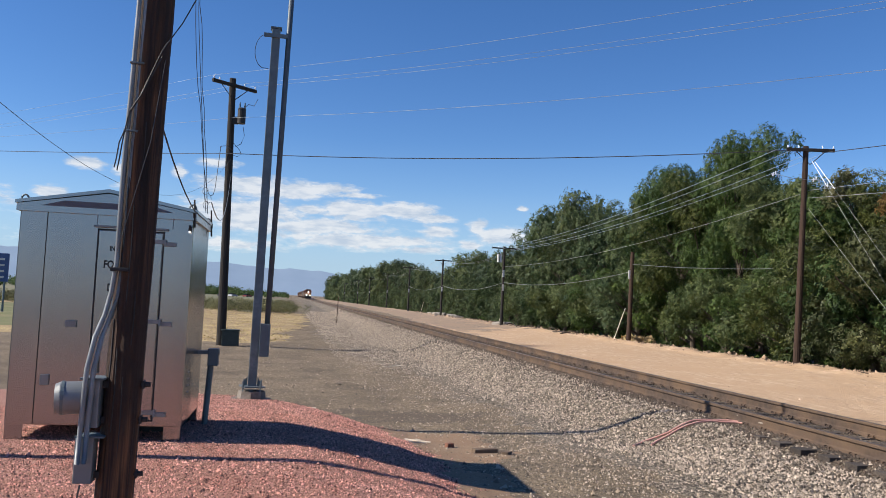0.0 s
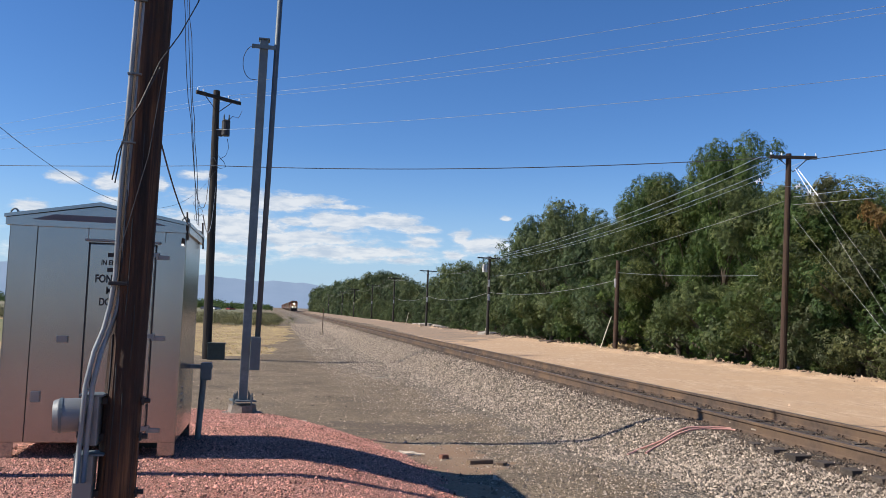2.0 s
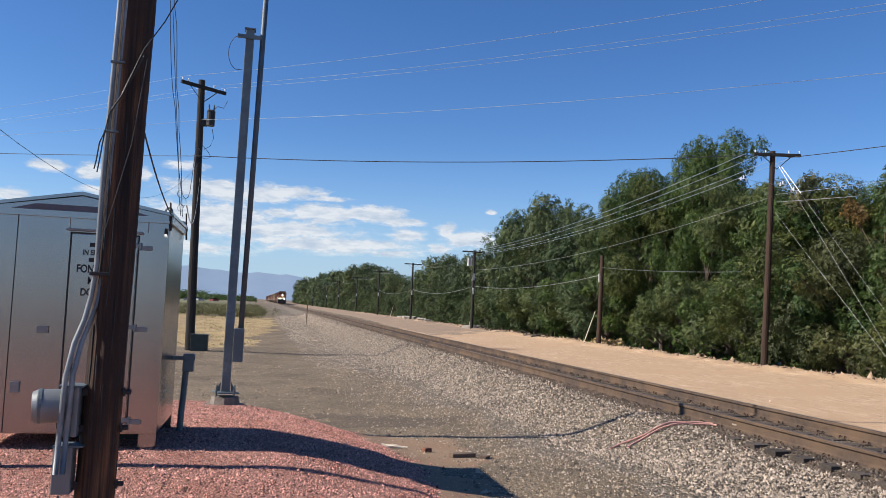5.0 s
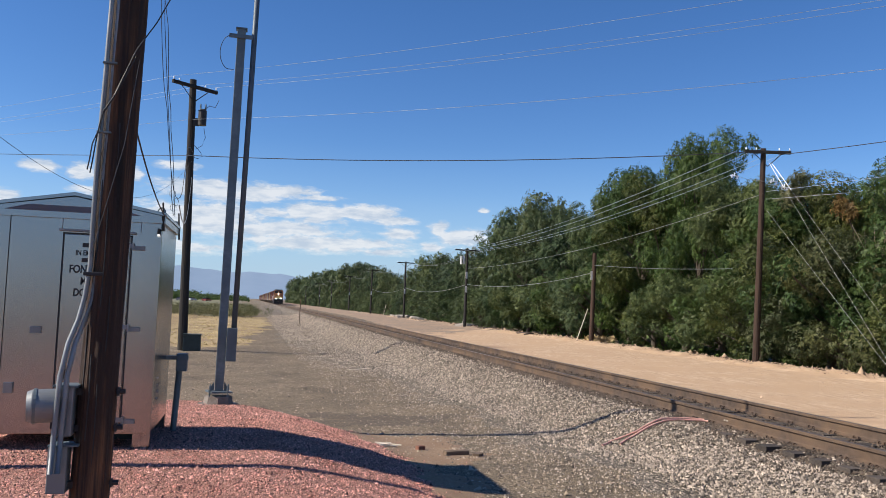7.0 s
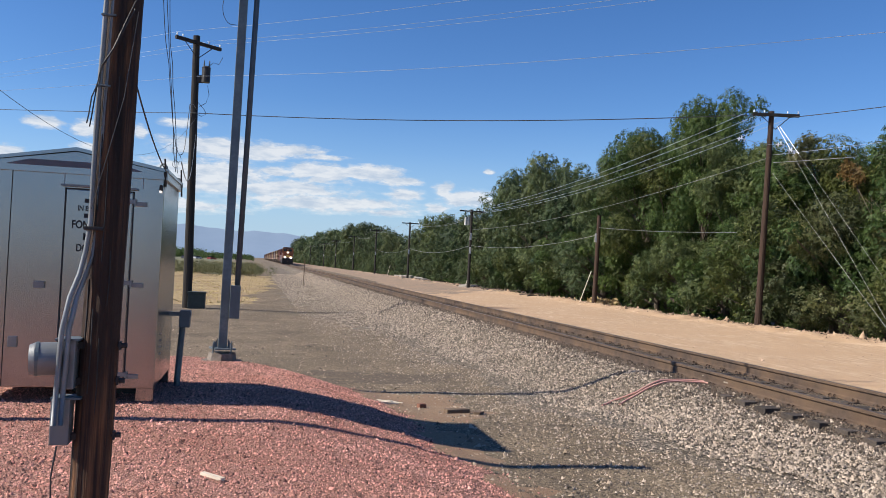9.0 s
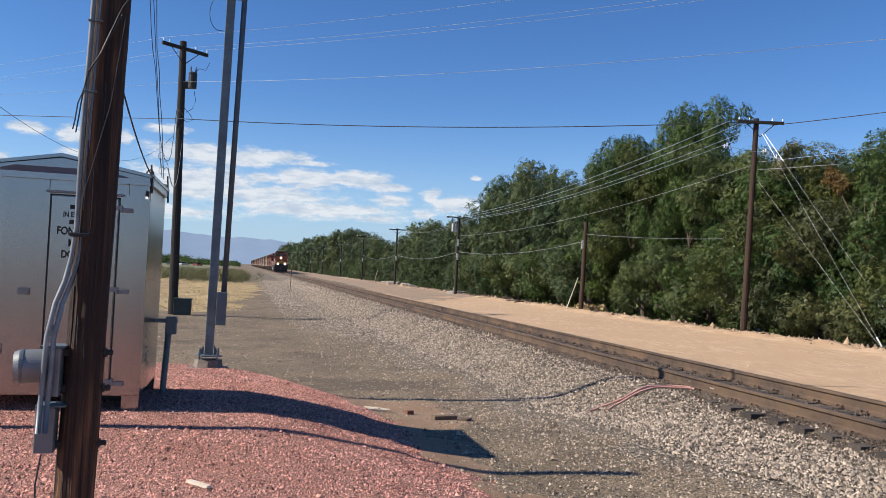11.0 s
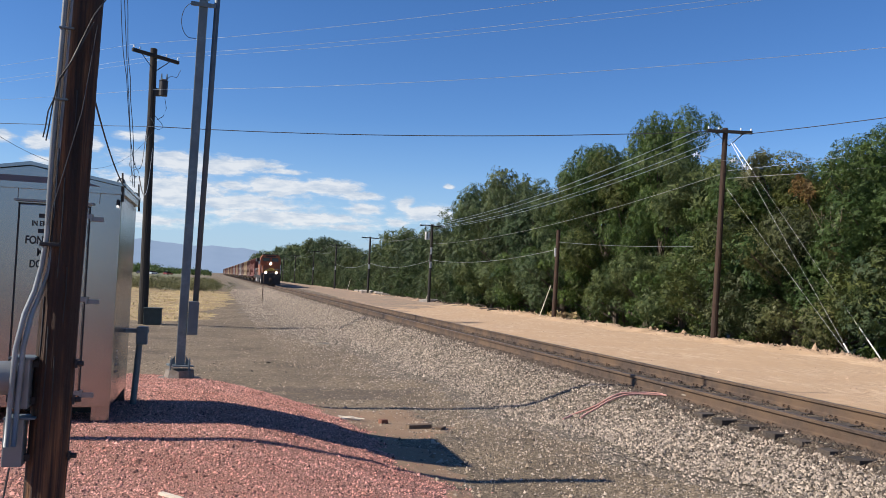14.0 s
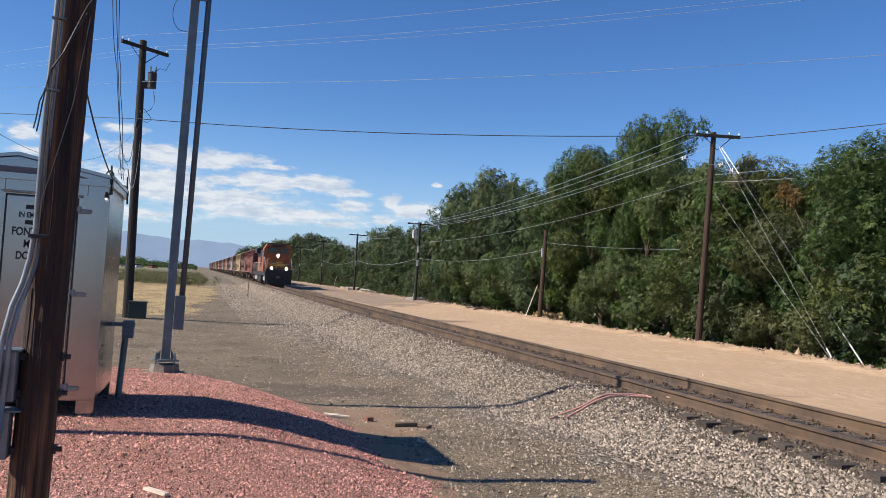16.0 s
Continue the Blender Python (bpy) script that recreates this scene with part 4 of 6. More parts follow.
def build_mast():
    m = thing("antenna_mast", "tall grey galvanised steel mast bolted to a concrete foot", "steel mast")
    x, y, z = -0.385, 12.86, 0.35
    foot = part("foot", made(rod, (x, y, z - 0.1), (x, y, z + 0.15), 0.24, 0.20, n=8), FOOT, m, "chipped concrete foot")
    part("rim", made(rod, (x, y, z - 0.1), (x, y, z + 0.035), 0.33, 0.31, n=10), FOOT, foot)
    part("base_plate", made(box, x, y, z + 0.20, 0.32, 0.32, 0.025, 20, 0.004), GALV, m)
    for dx, dy in ((-1, -1), (1, -1), (1, 1), (-1, 1)):
        bm = bmesh.new()
        rod(bm, (x + 0.13 * dx, y + 0.13 * dy, z + 0.12), (x + 0.13 * dx, y + 0.13 * dy, z + 0.31), 0.012, n=6)
        rod(bm, (x + 0.13 * dx, y + 0.13 * dy, z + 0.225), (x + 0.13 * dx, y + 0.13 * dy, z + 0.25), 0.022, n=6)
        part("anchor_bolt", bm, GALV, m)
    top = 6.16
    bm = bmesh.new()
    box(bm, x, y, z + 0.22, 0.128, 0.135, top - z - 0.22, 0, 0.010)
    column = part("column", bm, GALV, m)
    part("cap", made(box, x, y, top - 0.001, 0.17, 0.163, 0.02), GALV, column)
    for s in (-1, 1):
        bm = bmesh.new()
        prism(bm, [(x + s * 0.075, z + 0.225), (x + s * 0.15, z + 0.225), (x + s * 0.075, z + 0.37)], "y", y - 0.006, y + 0.006)
        part("gusset", bm, GALV, m)
    part("control_box", made(box, x + 0.145, y - 0.06, 1.03, 0.15, 0.17, 0.50, bevel=0.008), GALV, m, "grey steel control box")
    part("riser_pipe", made(rod, (x + 0.165, y - 0.02, 1.5), (x + 0.215, y + 0.05, 8.6), 0.042, 0.042, 12), DARK_PIPE, m, "dark grey pipe rising beside the column", True)
    bm = bmesh.new()
    box(bm, x, y - 0.09, top - 0.16, 0.36, 0.03, 0.06)
    part("pipe_clamp", bm, GALV, m)
    part("cable_loop", made(tube, [(x - 0.14 - 0.16 * math.sin(a) , y - 0.1, top - 0.4 + 0.27 * math.cos(a)) for a in np.linspace(0.0, 2.9, 14)] + [(x - 0.08, y - 0.08, top - 0.66)], 0.005),
         BLACK, m, "black cable loop")
    m.matrix_basis = Matrix.Translation((-0.427, 14.15, 0.187)) @ Matrix.Rotation(radians(0.5), 4, "Y") @ Matrix.Diagonal((1.1, 1.1, 1.1, 1)) @ Matrix.Translation((-x, -y, -z))
    return m


build_mast()

# ---------------------------------------------------------------- line poles


def insulator(bm, x, y, z, s=1.0):
    rod(bm, (x, y, z), (x, y, z + 0.06 * s), 0.016 * s, n=6)
    rod(bm, (x, y, z + 0.05 * s), (x, y, z + 0.1 * s), 0.05 * s, 0.035 * s, 8)
    rod(bm, (x, y, z + 0.1 * s), (x, y, z + 0.16 * s), 0.04 * s, 0.025 * s, 8)


def cross_arm(parent, x, y, z, length, turn, material, braces=True, spots=(-0.95, -0.7, 0.45, 0.95)):
    d = Vector((math.cos(radians(turn)), math.sin(radians(turn)), 0))
    nrm = Vector((d.y, -d.x, 0)) * 0.14
    arm = part("crossarm", made(box, x + nrm.x, y + nrm.y, z, length, 0.10, 0.12, turn, 0.008), material, parent, "wooden crossarm")
    if braces:
        for s in (-1, 1):
            a = Vector((x, y, z)) + nrm + d * s * length * 0.3
            part("brace", made(tube, [a, Vector((x, y, z - 0.5)) + nrm * 0.8], 0.016, 4), material, parent)
    for s in spots:
        c = Vector((x, y, z)) + nrm + d * s * length * 0.5
        part("insulator", made(insulator, c.x, c.y, z + 0.12, 0.7), PORCELAIN, arm, "pale porcelain insulator")
    return d, nrm


MID = Vector((-2.83, 37.6, -0.40))


def on_mid(x, y, z):
    """A place on the transformer pole, from its foot; the pole is 12 m tall."""
    return MID + 1.213 * Vector((x, y, z))


def build_transformer_pole():
    p = thing("transformer_pole", "dark wooden power pole with crossarm and a pole-mounted transformer", "power pole")
    foot = Vector((0, 0, 0))
    part("shaft", pole_mesh(foot, foot + Vector((-0.16, 0, 9.95)), 0.17, 0.12, 14, 14, 0.003, 8), POLE_GREY, p)
    cross_arm(p, foot.x - 0.15, foot.y, 9.60, 1.95, 40, POLE_GREY)
    tr = part("transformer", made(rod, (foot.x - 0.13 + 0.38, foot.y - 0.15, 8.24), (foot.x - 0.13 + 0.38, foot.y - 0.15, 8.78), 0.15, n=16), INK, p, "dark cylindrical transformer can")
    part("lid", made(rod, (foot.x - 0.13 + 0.38, foot.y - 0.15, 8.78), (foot.x - 0.13 + 0.38, foot.y - 0.15, 8.84), 0.165, 0.08, 16), LOCO_DARK, tr)
    bm = bmesh.new()
    for dx in (-0.08, 0.1):
        rod(bm, (foot.x - 0.13 + 0.38 + dx, foot.y - 0.15, 8.82), (foot.x - 0.13 + 0.38 + dx, foot.y - 0.15, 9.04), 0.035, 0.02, 8)
    part("bushing", bm, GALV, tr)
    part("mount", made(box, foot.x - 0.13 + 0.16, foot.y - 0.08, 8.22, 0.2, 0.08, 0.28), LOCO_DARK, tr)
    for pts in ([(0.45, -0.1, 8.15), (0.52, -0.1, 7.8), (0.42, -0.1, 7.5), (0.2, -0.1, 7.35)], [(0.15, -0.12, 7.5), (0.38, -0.12, 7.25), (0.45, -0.12, 7.1), (0.3, -0.12, 7.0), (0.15, -0.12, 7.05)],
                [(0.48, -0.15, 8.85), (0.6, -0.1, 9.0), (0.8, 0.1, 9.0), (0.9, 0.6, 9.4)]):
        part("jumper_wire", made(tube, [(foot.x - 0.13 + a, foot.y + b, c) for a, b, c in pts], 0.010, 5), WIRE_DARK, p)
    p.matrix_basis = Matrix.Translation(MID) @ Matrix.Diagonal((1.213, 1.213, 1.213, 1))
    return p


build_transformer_pole()
ped = thing("pedestal_box", "low dark green utility pedestal box beside the pole", "utility box")
part("body", made(box, -2.40, 37.2, -0.46, 0.72, 0.6, 0.74, bevel=0.02), GREEN_BOX, ped)
part("lid", made(box, -2.40, 37.2, 0.28, 0.77, 0.65, 0.07, bevel=0.015), GREEN_BOX, ped)

LINE_POLES = [((19.12, 28.1), 8.55, 1.8, 0.13), ((18.2, 68.9), 6.95, 2.3, 0.14), ((18.5, 99.9), 7.1, 2.2, 0.14), ((18.5, 129), 7.2, 2.2, 0.14), ((18.5, 159), 6.9, 2.2, 0.14),
              ((18.5, 196), 6.9, 2.2, 0.14), ((18.5, 231), 6.9, 2.2, 0.14), ((18.5, 291), 7.0, 2.2, 0.14)]


def build_line_poles():
    for k, ((x, y), h, arm, r) in enumerate(LINE_POLES):
        p = thing("line_pole", "brown wooden line pole with a crossarm beside the dirt track" if k == 0 else "dark wooden line pole with a crossarm before the trees",
                  "power pole", "poles along the dirt track")
        z0 = float(height(np.array(x), np.array(y))) - 0.1
        part("shaft", pole_mesh((x, y, z0), (x + (0.26 if k == 0 else 0.02), y, z0 + h), r, r * 0.75, 12, 10, 0.003, 20 + k), POLE_FAR if k == 0 else POLE_GREY, p)
        cross_arm(p, x + (0.40 if k == 0 else 0.02), y, z0 + h - 0.22, arm, -14 if k == 0 else 3, POLE_GREY, spots=(-0.95, -0.5, 0.5, 0.95))
        if k:
            part("marker", made(box, x - 0.02, y - r - 0.02, z0 + 3.1, 0.16, 0.05, 0.55), WHITE, p, "white cable guard")
        if k == 1:
            for dx in (-0.55, -0.3):
                part("fuse_cutout", made(rod, (x + dx, y - 0.2, z0 + h - 1.4), (x + dx, y - 0.2, z0 + h - 0.7), 0.11, 0.09, 8), WHITE, p, "white fuse cutout")
            part("guard", made(box, x - 0.02, y - r - 0.02, z0 + 4.3, 0.16, 0.05, 0.6), WHITE, p, "white cable guard")
    x, y = 19.03, 43.6
    p = thing("stub_pole", "short brown wooden pole without crossarm at the edge of the trees", "power pole", "poles along the dirt track")
    part("shaft", pole_mesh((x, y, 0.0), (x + 0.1, y, 5.3), 0.14, 0.11, 12, 10, 0.003, 44), POLE_FAR, p)
    part("marker", made(box, x - 0.12, y - 0.14, 3.75, 0.1, 0.05, 0.5), WHITE, p, "white cable guard")


build_line_poles()

# ---------------------------------------------------------------- trees


def leaf_cloud(rng, centres, radii, count, size, hollow=0.6, spray=6):
    """Leaves as pointed three-cornered blades, set in short drooping sprays round clump centres: verts and faces."""
    twigs = max(1, count // spray)
    pick = rng.choice(len(centres), twigs, p=radii ** 2 / (radii ** 2).sum())
    d = rng.normal(size=(twigs, 3))
    d /= np.linalg.norm(d, axis=1)[:, None]
    rad = radii[pick] * rng.uniform(hollow, 1.08, twigs) ** 0.6
    c = centres[pick] + d * rad[:, None] * np.array([1, 1, 0.85])
    face = d * 0.9 + rng.normal(size=(twigs, 3)) * 0.4 + np.array([0, 0, 0.3])
    along = d * 0.7 + rng.normal(size=(twigs, 3)) * 0.6 + np.array([0, 0, -0.35])
    along /= np.linalg.norm(along, axis=1)[:, None]
    count = twigs * spray
    c, face, along, d = (np.repeat(a, spray, axis=0) for a in (c, face, along, d))
    step = np.tile(np.arange(spray) - spray / 2, twigs)[:, None]
    side = np.tile(np.where(np.arange(spray) % 2, 1.0, -1.0), twigs)[:, None]
    nrm = face + rng.normal(size=(count, 3)) * 0.16
    nrm /= np.linalg.norm(nrm, axis=1)[:, None]
    cross = np.cross(nrm, along)
    cross /= np.linalg.norm(cross, axis=1)[:, None] + 1e-9
    c = c + along * step * size * 0.42 + cross * side * size * 0.3 + rng.normal(size=(count, 3)) * size * 0.12
    ax = along * 0.75 + cross * side * 0.8 + rng.normal(size=(count, 3)) * 0.2
    ax -= nrm * (ax * nrm).sum(1)[:, None]
    ax /= np.linalg.norm(ax, axis=1)[:, None] + 1e-9
    bx = np.cross(nrm, ax)
    ln = (size * rng.uniform(0.7, 1.3, count))[:, None]
    wd = ln * 0.5
    droop = -0.15 * ln * np.array([0, 0, 1.0])
    v = np.stack([c - ax * ln * 0.4 + bx * wd * 0.5, c - ax * ln * 0.2 - bx * wd * 0.55, c + ax * ln * 0.6 + droop], 1)
    f = np.arange(count * 3).reshape(-1, 3)
    return v.reshape(-1, 3), f


def crown_shape(rng, h, w, low, clumps, lobes=5):
    """Clump centres and radii of an uneven crown h high and w wide that starts at the height low."""
    cs, rs = [], []
    tops = [(rng.uniform(-0.28, 0.28) * w, rng.uniform(-0.28, 0.28) * w, rng.uniform(0.66, 0.9) * h, rng.uniform(0.22, 0.34) * w) for _ in range(lobes)]
    tops[0] = (0.0, 0.0, h - 0.24 * w, 0.27 * w)
    while len(cs) < clumps:
        if rng.uniform() < 0.55:
            x, y, z, r = tops[rng.integers(len(tops))]
            d = rng.normal(size=3)
            d /= np.linalg.norm(d)
            p = np.array([x, y, z]) + d * r * rng.uniform(0.55, 1.0) * np.array([1, 1, 1.1])
        else:
            z = rng.uniform(low, h * 0.8)
            s = (z - low) / (h - low)
            r = 0.5 * w * (0.55 + 0.45 * math.sin(math.pi * min(1.0, 0.25 + s * 0.9))) * rng.uniform(0.55, 1.0)
            a = rng.uniform(0, 2 * math.pi)
            p = np.array([r * math.cos(a), r * math.sin(a), z])
        r = rng.uniform(0.07, 0.165) * w
        if p[2] + 0.8 * r > h or p[2] < low:
            continue
        cs.append(p)
        rs.append(r)
    return np.array(cs), np.array(rs)


def make_tree(seed, h, w, low, clumps, leaves, size, material, label):
    """A tree with its base at the origin."""
    rng = np.random.default_rng(seed)
    t = thing("tree", label, "tree", "row of trees")
    cs, rs = crown_shape(rng, h, w, low, clumps)
    v, f = leaf_cloud(rng, cs, rs, leaves, size)
    crown = new("crown", raw("crown", v, f, material))
    crown.parent = t
    bm = bmesh.new()
    rod(bm, (0, 0, -0.6), (0.1, 0, h * 0.32), 0.22, 0.16, 8)
    rod(bm, (0.1, 0, h * 0.32), (0.0, 0.1, h * 0.72), 0.16, 0.06, 8)
    for k in rng.choice(len(cs), min(26, len(cs)), replace=False):
        c = cs[k]
        s = min(0.65, max(0.05, c[2] / h * 0.75))
        rod(bm, (0.1, 0, h * s * 0.75), tuple(c), 0.06, 0.015, 5)
    part("trunk", bm, BARK, t, "brown trunk and limbs")
    return t


def build_trees():
    rng = random.Random(21)
    full = "tall leafy green tree with branches down to the ground"
    mid = [make_tree(150 + k, 10.0, 7.8, 1.2, 66, 19000, 0.20, (LEAF_FAR, LEAF_BLUE, LEAF_FAR)[k], "leafy green tree farther along the row") for k in range(3)]
    near = [make_tree(100 + k, 10.0, 7.6, 1.5, 62, 92000, 0.112, (LEAF, LEAF_BLUE, LEAF, LEAF_OLIVE)[k % 4], full) for k in range(4)]
    bush = [make_tree(200 + k, 5.0, 5.4, 1.5, 32, 34000, 0.094, (LEAF_OLIVE, LEAF, LEAF_BLUE, LEAF_DUSTY)[k], "rounded leafy bush-like tree at the edge of the bank") for k in range(4)]
    far = [make_tree(300 + k, 10.0, 8.5, 0.6, 56, 6400, 0.40, (LEAF_FAR, LEAF_BLUE, LEAF_FAR)[k], "green tree in the row along the railway") for k in range(3)]
    used = set()

    def plant(kinds, k, x, y, h, wide=1.0):
        src = kinds[k % len(kinds)]
        base = 5.0 if kinds is bush else 10.0
        z = float(height(np.array(x), np.array(y))) - 0.05
        s = h / base
        m = Matrix.LocRotScale((x, y, z), Euler((0, 0, rng.uniform(0, 6.28))), (s * wide, s * wide, s))
        if src.name in used:
            copy_thing(src, m @ Matrix.Diagonal((1 / src.scale.x, 1 / src.scale.y, 1 / src.scale.z, 1)))
        else:
            src.matrix_basis = m
            used.add(src.name)

    # the tall row: across, along, height
    tall = [(15, 8.3, 1.0), (19.5, 8.4, 1.0), (24.0, 8.7, 1.05), (28.4, 8.8, 1.05), (32.6, 9.2, 1.05), (36.8, 9.7, 0.95), (42.0, 13.0, 0.66), (45.0, 11.3, 0.85), (47.8, 12.4, 0.74),
            (53.4, 11.0, 0.85), (59.0, 10.2, 0.95), (63.6, 10.8, 0.85), (67.0, 12.6, 0.84), (72.0, 12.7, 0.84), (78.0, 11.3, 0.75), (84.5, 9.3, 0.9), (90.2, 8.9, 0.9), (96.2, 7.8, 0.95),
            (101.8, 8.3, 0.9), (108.6, 10.2, 0.85), (116.0, 9.7, 0.85), (123.0, 8.1, 0.9), (130.0, 6.4, 1.0), (137.0, 7.3, 1.0), (145.0, 8.3, 1.0), (153.0, 9.0, 1.0), (162.0, 9.9, 1.0),
            (172.0, 11.3, 0.95), (183.0, 11.8, 0.9), (195.0, 12.0, 0.9), (207.0, 12.2, 0.9), (220.0, 10.7, 1.0), (235.0, 11.2, 1.0), (250.0, 12.5, 1.0), (266.0, 13.2, 1.0)]
    for k, (y, h, wide) in enumerate(tall):
        plant(near if y < 58 else mid if y < 190 else far, k, 24.5 + 0.25 * math.sin(k * 2.3), y, h + 0.3, wide)
    for k in range(19):
        plant(bush, k + (k // 3), 22.7 + rng.uniform(-0.5, 0.5), 13 + k * 3.4 + rng.uniform(-0.6, 0.6), rng.uniform(4.2, 6.4))
    for k, (x, y, h) in enumerate(((22.9, 28.6, 6.6), (22.6, 25.4, 5.6), (23.0, 22.0, 6.4), (22.8, 31.8, 6.2))):
        plant(bush, (3, 3, 0, 0)[k], x, y, h)
    for k in range(15):
        plant(far, k, 28.5 + rng.uniform(-1, 2), 14 + k * 6.2, rng.uniform(6.8, 7.8) if k < 5 or k > 10 else rng.uniform(8.0, 9.4), 1.25)
    y = 280.0
    k = 0
    while y < 520:
        top = np.interp(y, [280, 340, 443, 520], [13.6, 13.8, 14.6, 14.6])
        plant(far, k, 25.0 + rng.uniform(-0.8, 0.8), y, top * (0.94 + 0.05 * math.sin(y * 0.085 + 0.8) + rng.uniform(-0.06, 0.04)), rng.uniform(0.85, 1.1))
        y += 5.5 + y * 0.012
        k += 1
    for k in range(34):
        plant(mid, k, 22.3 + rng.uniform(-0.6, 0.6), 74 + k * 4.6, rng.uniform(3.6, 5.6), 1.15)


build_trees()

# ---------------------------------------------------------------- small vegetation


def leaf_stuff(name, centres, radii, count, size, material, label, seed, category="bushes"):
    v, f = leaf_cloud(np.random.default_rng(seed), np.array(centres), np.array(radii), count, size, 0.2, 1)
    return tagged(new(name, raw(name, v, f, material)), label, category, kind="stuff")


def build_scrub():
    rng = np.random.default_rng(9)
    cs, rs = [], []
    for _ in range(1100):
        y = rng.uniform(95, 122) if rng.uniform() < 0.7 else rng.uniform(122, 210)
        x = -52 * rng.uniform(0.0, 1) ** 1.3 + 0.9 - 0.006 * y + rng.normal(0, 0.6)
        r = rng.uniform(0.35, 0.95)
        cs.append((x, y, 0.45 * r))
        rs.append(r)
    tx, ty = rng.uniform(-9, 2.2, 5200), 38 + 64 * rng.uniform(0, 1, 5200) ** 1.5
    ok = straw_gap(tx, ty) > -0.3 + 0.5 * rng.uniform(0, 1, 5200)
    cs2 = [(a, b, float(height(a, b)) + 0.03) for a, b in zip(tx[ok], ty[ok])]
    leaf_stuff("dry_grass_tufts", cs2, rng.uniform(0.03, 0.08, len(cs2)), 15000, 0.09, STRAW_TUFT, "loose tufts of straw-yellow dry grass", 35, "dry grass")
    leaf_stuff("scrub", cs, rs, 90000, 0.17, SCRUB, "rough dull green scrub behind the dry grass", 31)
    cs, rs = [], []
    for _ in range(430):
        y = rng.uniform(430, 800)
        x = -y * (rng.uniform(0.004, 0.11) if rng.uniform() < 0.55 else rng.uniform(0.11, 0.42))
        r = rng.uniform(1.6, 3.6) * (1.35 if x < -0.06 * y else 0.9)
        cs.append((x, y, r * 0.7))
        rs.append(r)
    leaf_stuff("distant_trees", cs, rs, 30000, 1.1, LEAF, "dark band of distant trees below the hills", 32, "trees")
    # tufts at the foot of the bank and by the stub pole
    cs = [(19.5 + rng.uniform(-0.35, 0.5), 43.6 + rng.uniform(-0.9, 0.9), 0.25) for _ in range(14)]
    leaf_stuff("bank_grass", cs, [0.3] * 14, 1600, 0.3, STRAW, "tuft of dry grass round the stub pole", 33, "grass")
    cs = [(20.1 + rng.uniform(-0.4, 0.9), y + rng.uniform(-0.4, 0.4), rng.uniform(-0.25, 0.15)) for y in np.arange(16, 100, 0.7)]
    leaf_stuff("bank_weeds", cs, rng.uniform(0.2, 0.55, len(cs)), 14000, 0.13, LEAF_OLIVE, "weeds along the shaded bank", 34, "weeds")
    cs = [(rng.uniform(21.6, 28), y + rng.uniform(-0.6, 0.6), rng.uniform(-0.9, 0.4)) for y in np.arange(12, 130, 0.25)]
    leaf_stuff("undergrowth", cs, rng.uniform(0.4, 0.9, len(cs)), 20000, 0.3, LEAF, "dark undergrowth beneath the row of trees", 36, "undergrowth")
    for c, r, n, m, label in (((22.9, 30.4, 7.3), 1.0, 3200, LEAF_STRAW, "yellowing straw-coloured tree top"), ((21.6, 26.2, 6.2), 0.5, 700, LEAF_BROWN, "withered rust-brown branch")):
        t = thing("withered_branch", label + " among green trees", "branch")
        d = np.random.default_rng(int(c[0] * 10))
        cs = np.array(c) + d.normal(0, 0.45 * r, (12, 3))
        v, f = leaf_cloud(d, cs, np.full(12, 0.45 * r), n, 0.13, 0.2)
        ob = new("leaves", raw("leaves", v, f, m))
        ob.parent = t
        part("stem", made(rod, (c[0] + 0.6, c[1] + 0.02, c[2] - 1.6), c, 0.03, 0.015, 6), BARK, t)
    t = thing("bare_bush", "bare pale twigs among the leaves", "branch")
    d = random.Random(6)
    for _ in range(16):
        part("twig", made(tube, [(21.6, 24.5, 3.4), (21.6 + d.uniform(-0.3, 0.3), 24.5 + d.uniform(-0.4, 0.4), 4.2), (21.5 + d.uniform(-0.7, 0.5), 24.5 + d.uniform(-0.8, 0.8), 4.9 + d.uniform(0, 0.6))], 0.012, 4), TWIG, t)


build_scrub()

# ---------------------------------------------------------------- small things on the ground


def ground_z(x, y):
    return float(height(np.array(float(x)), np.array(float(y))))


def laid(pts, r, lift=0.0):
    """A line laid on the ground through places x, y, as a tube."""
    out = []
    for (xa, ya), (xb, yb) in zip(pts, pts[1:]):
        for k in range(6):
            x, y = xa + (xb - xa) * k / 6, ya + (yb - ya) * k / 6
            out.append((x, y, ground_z(x, y) + r * 0.6 + lift))
    return made(tube, out, r, 6)


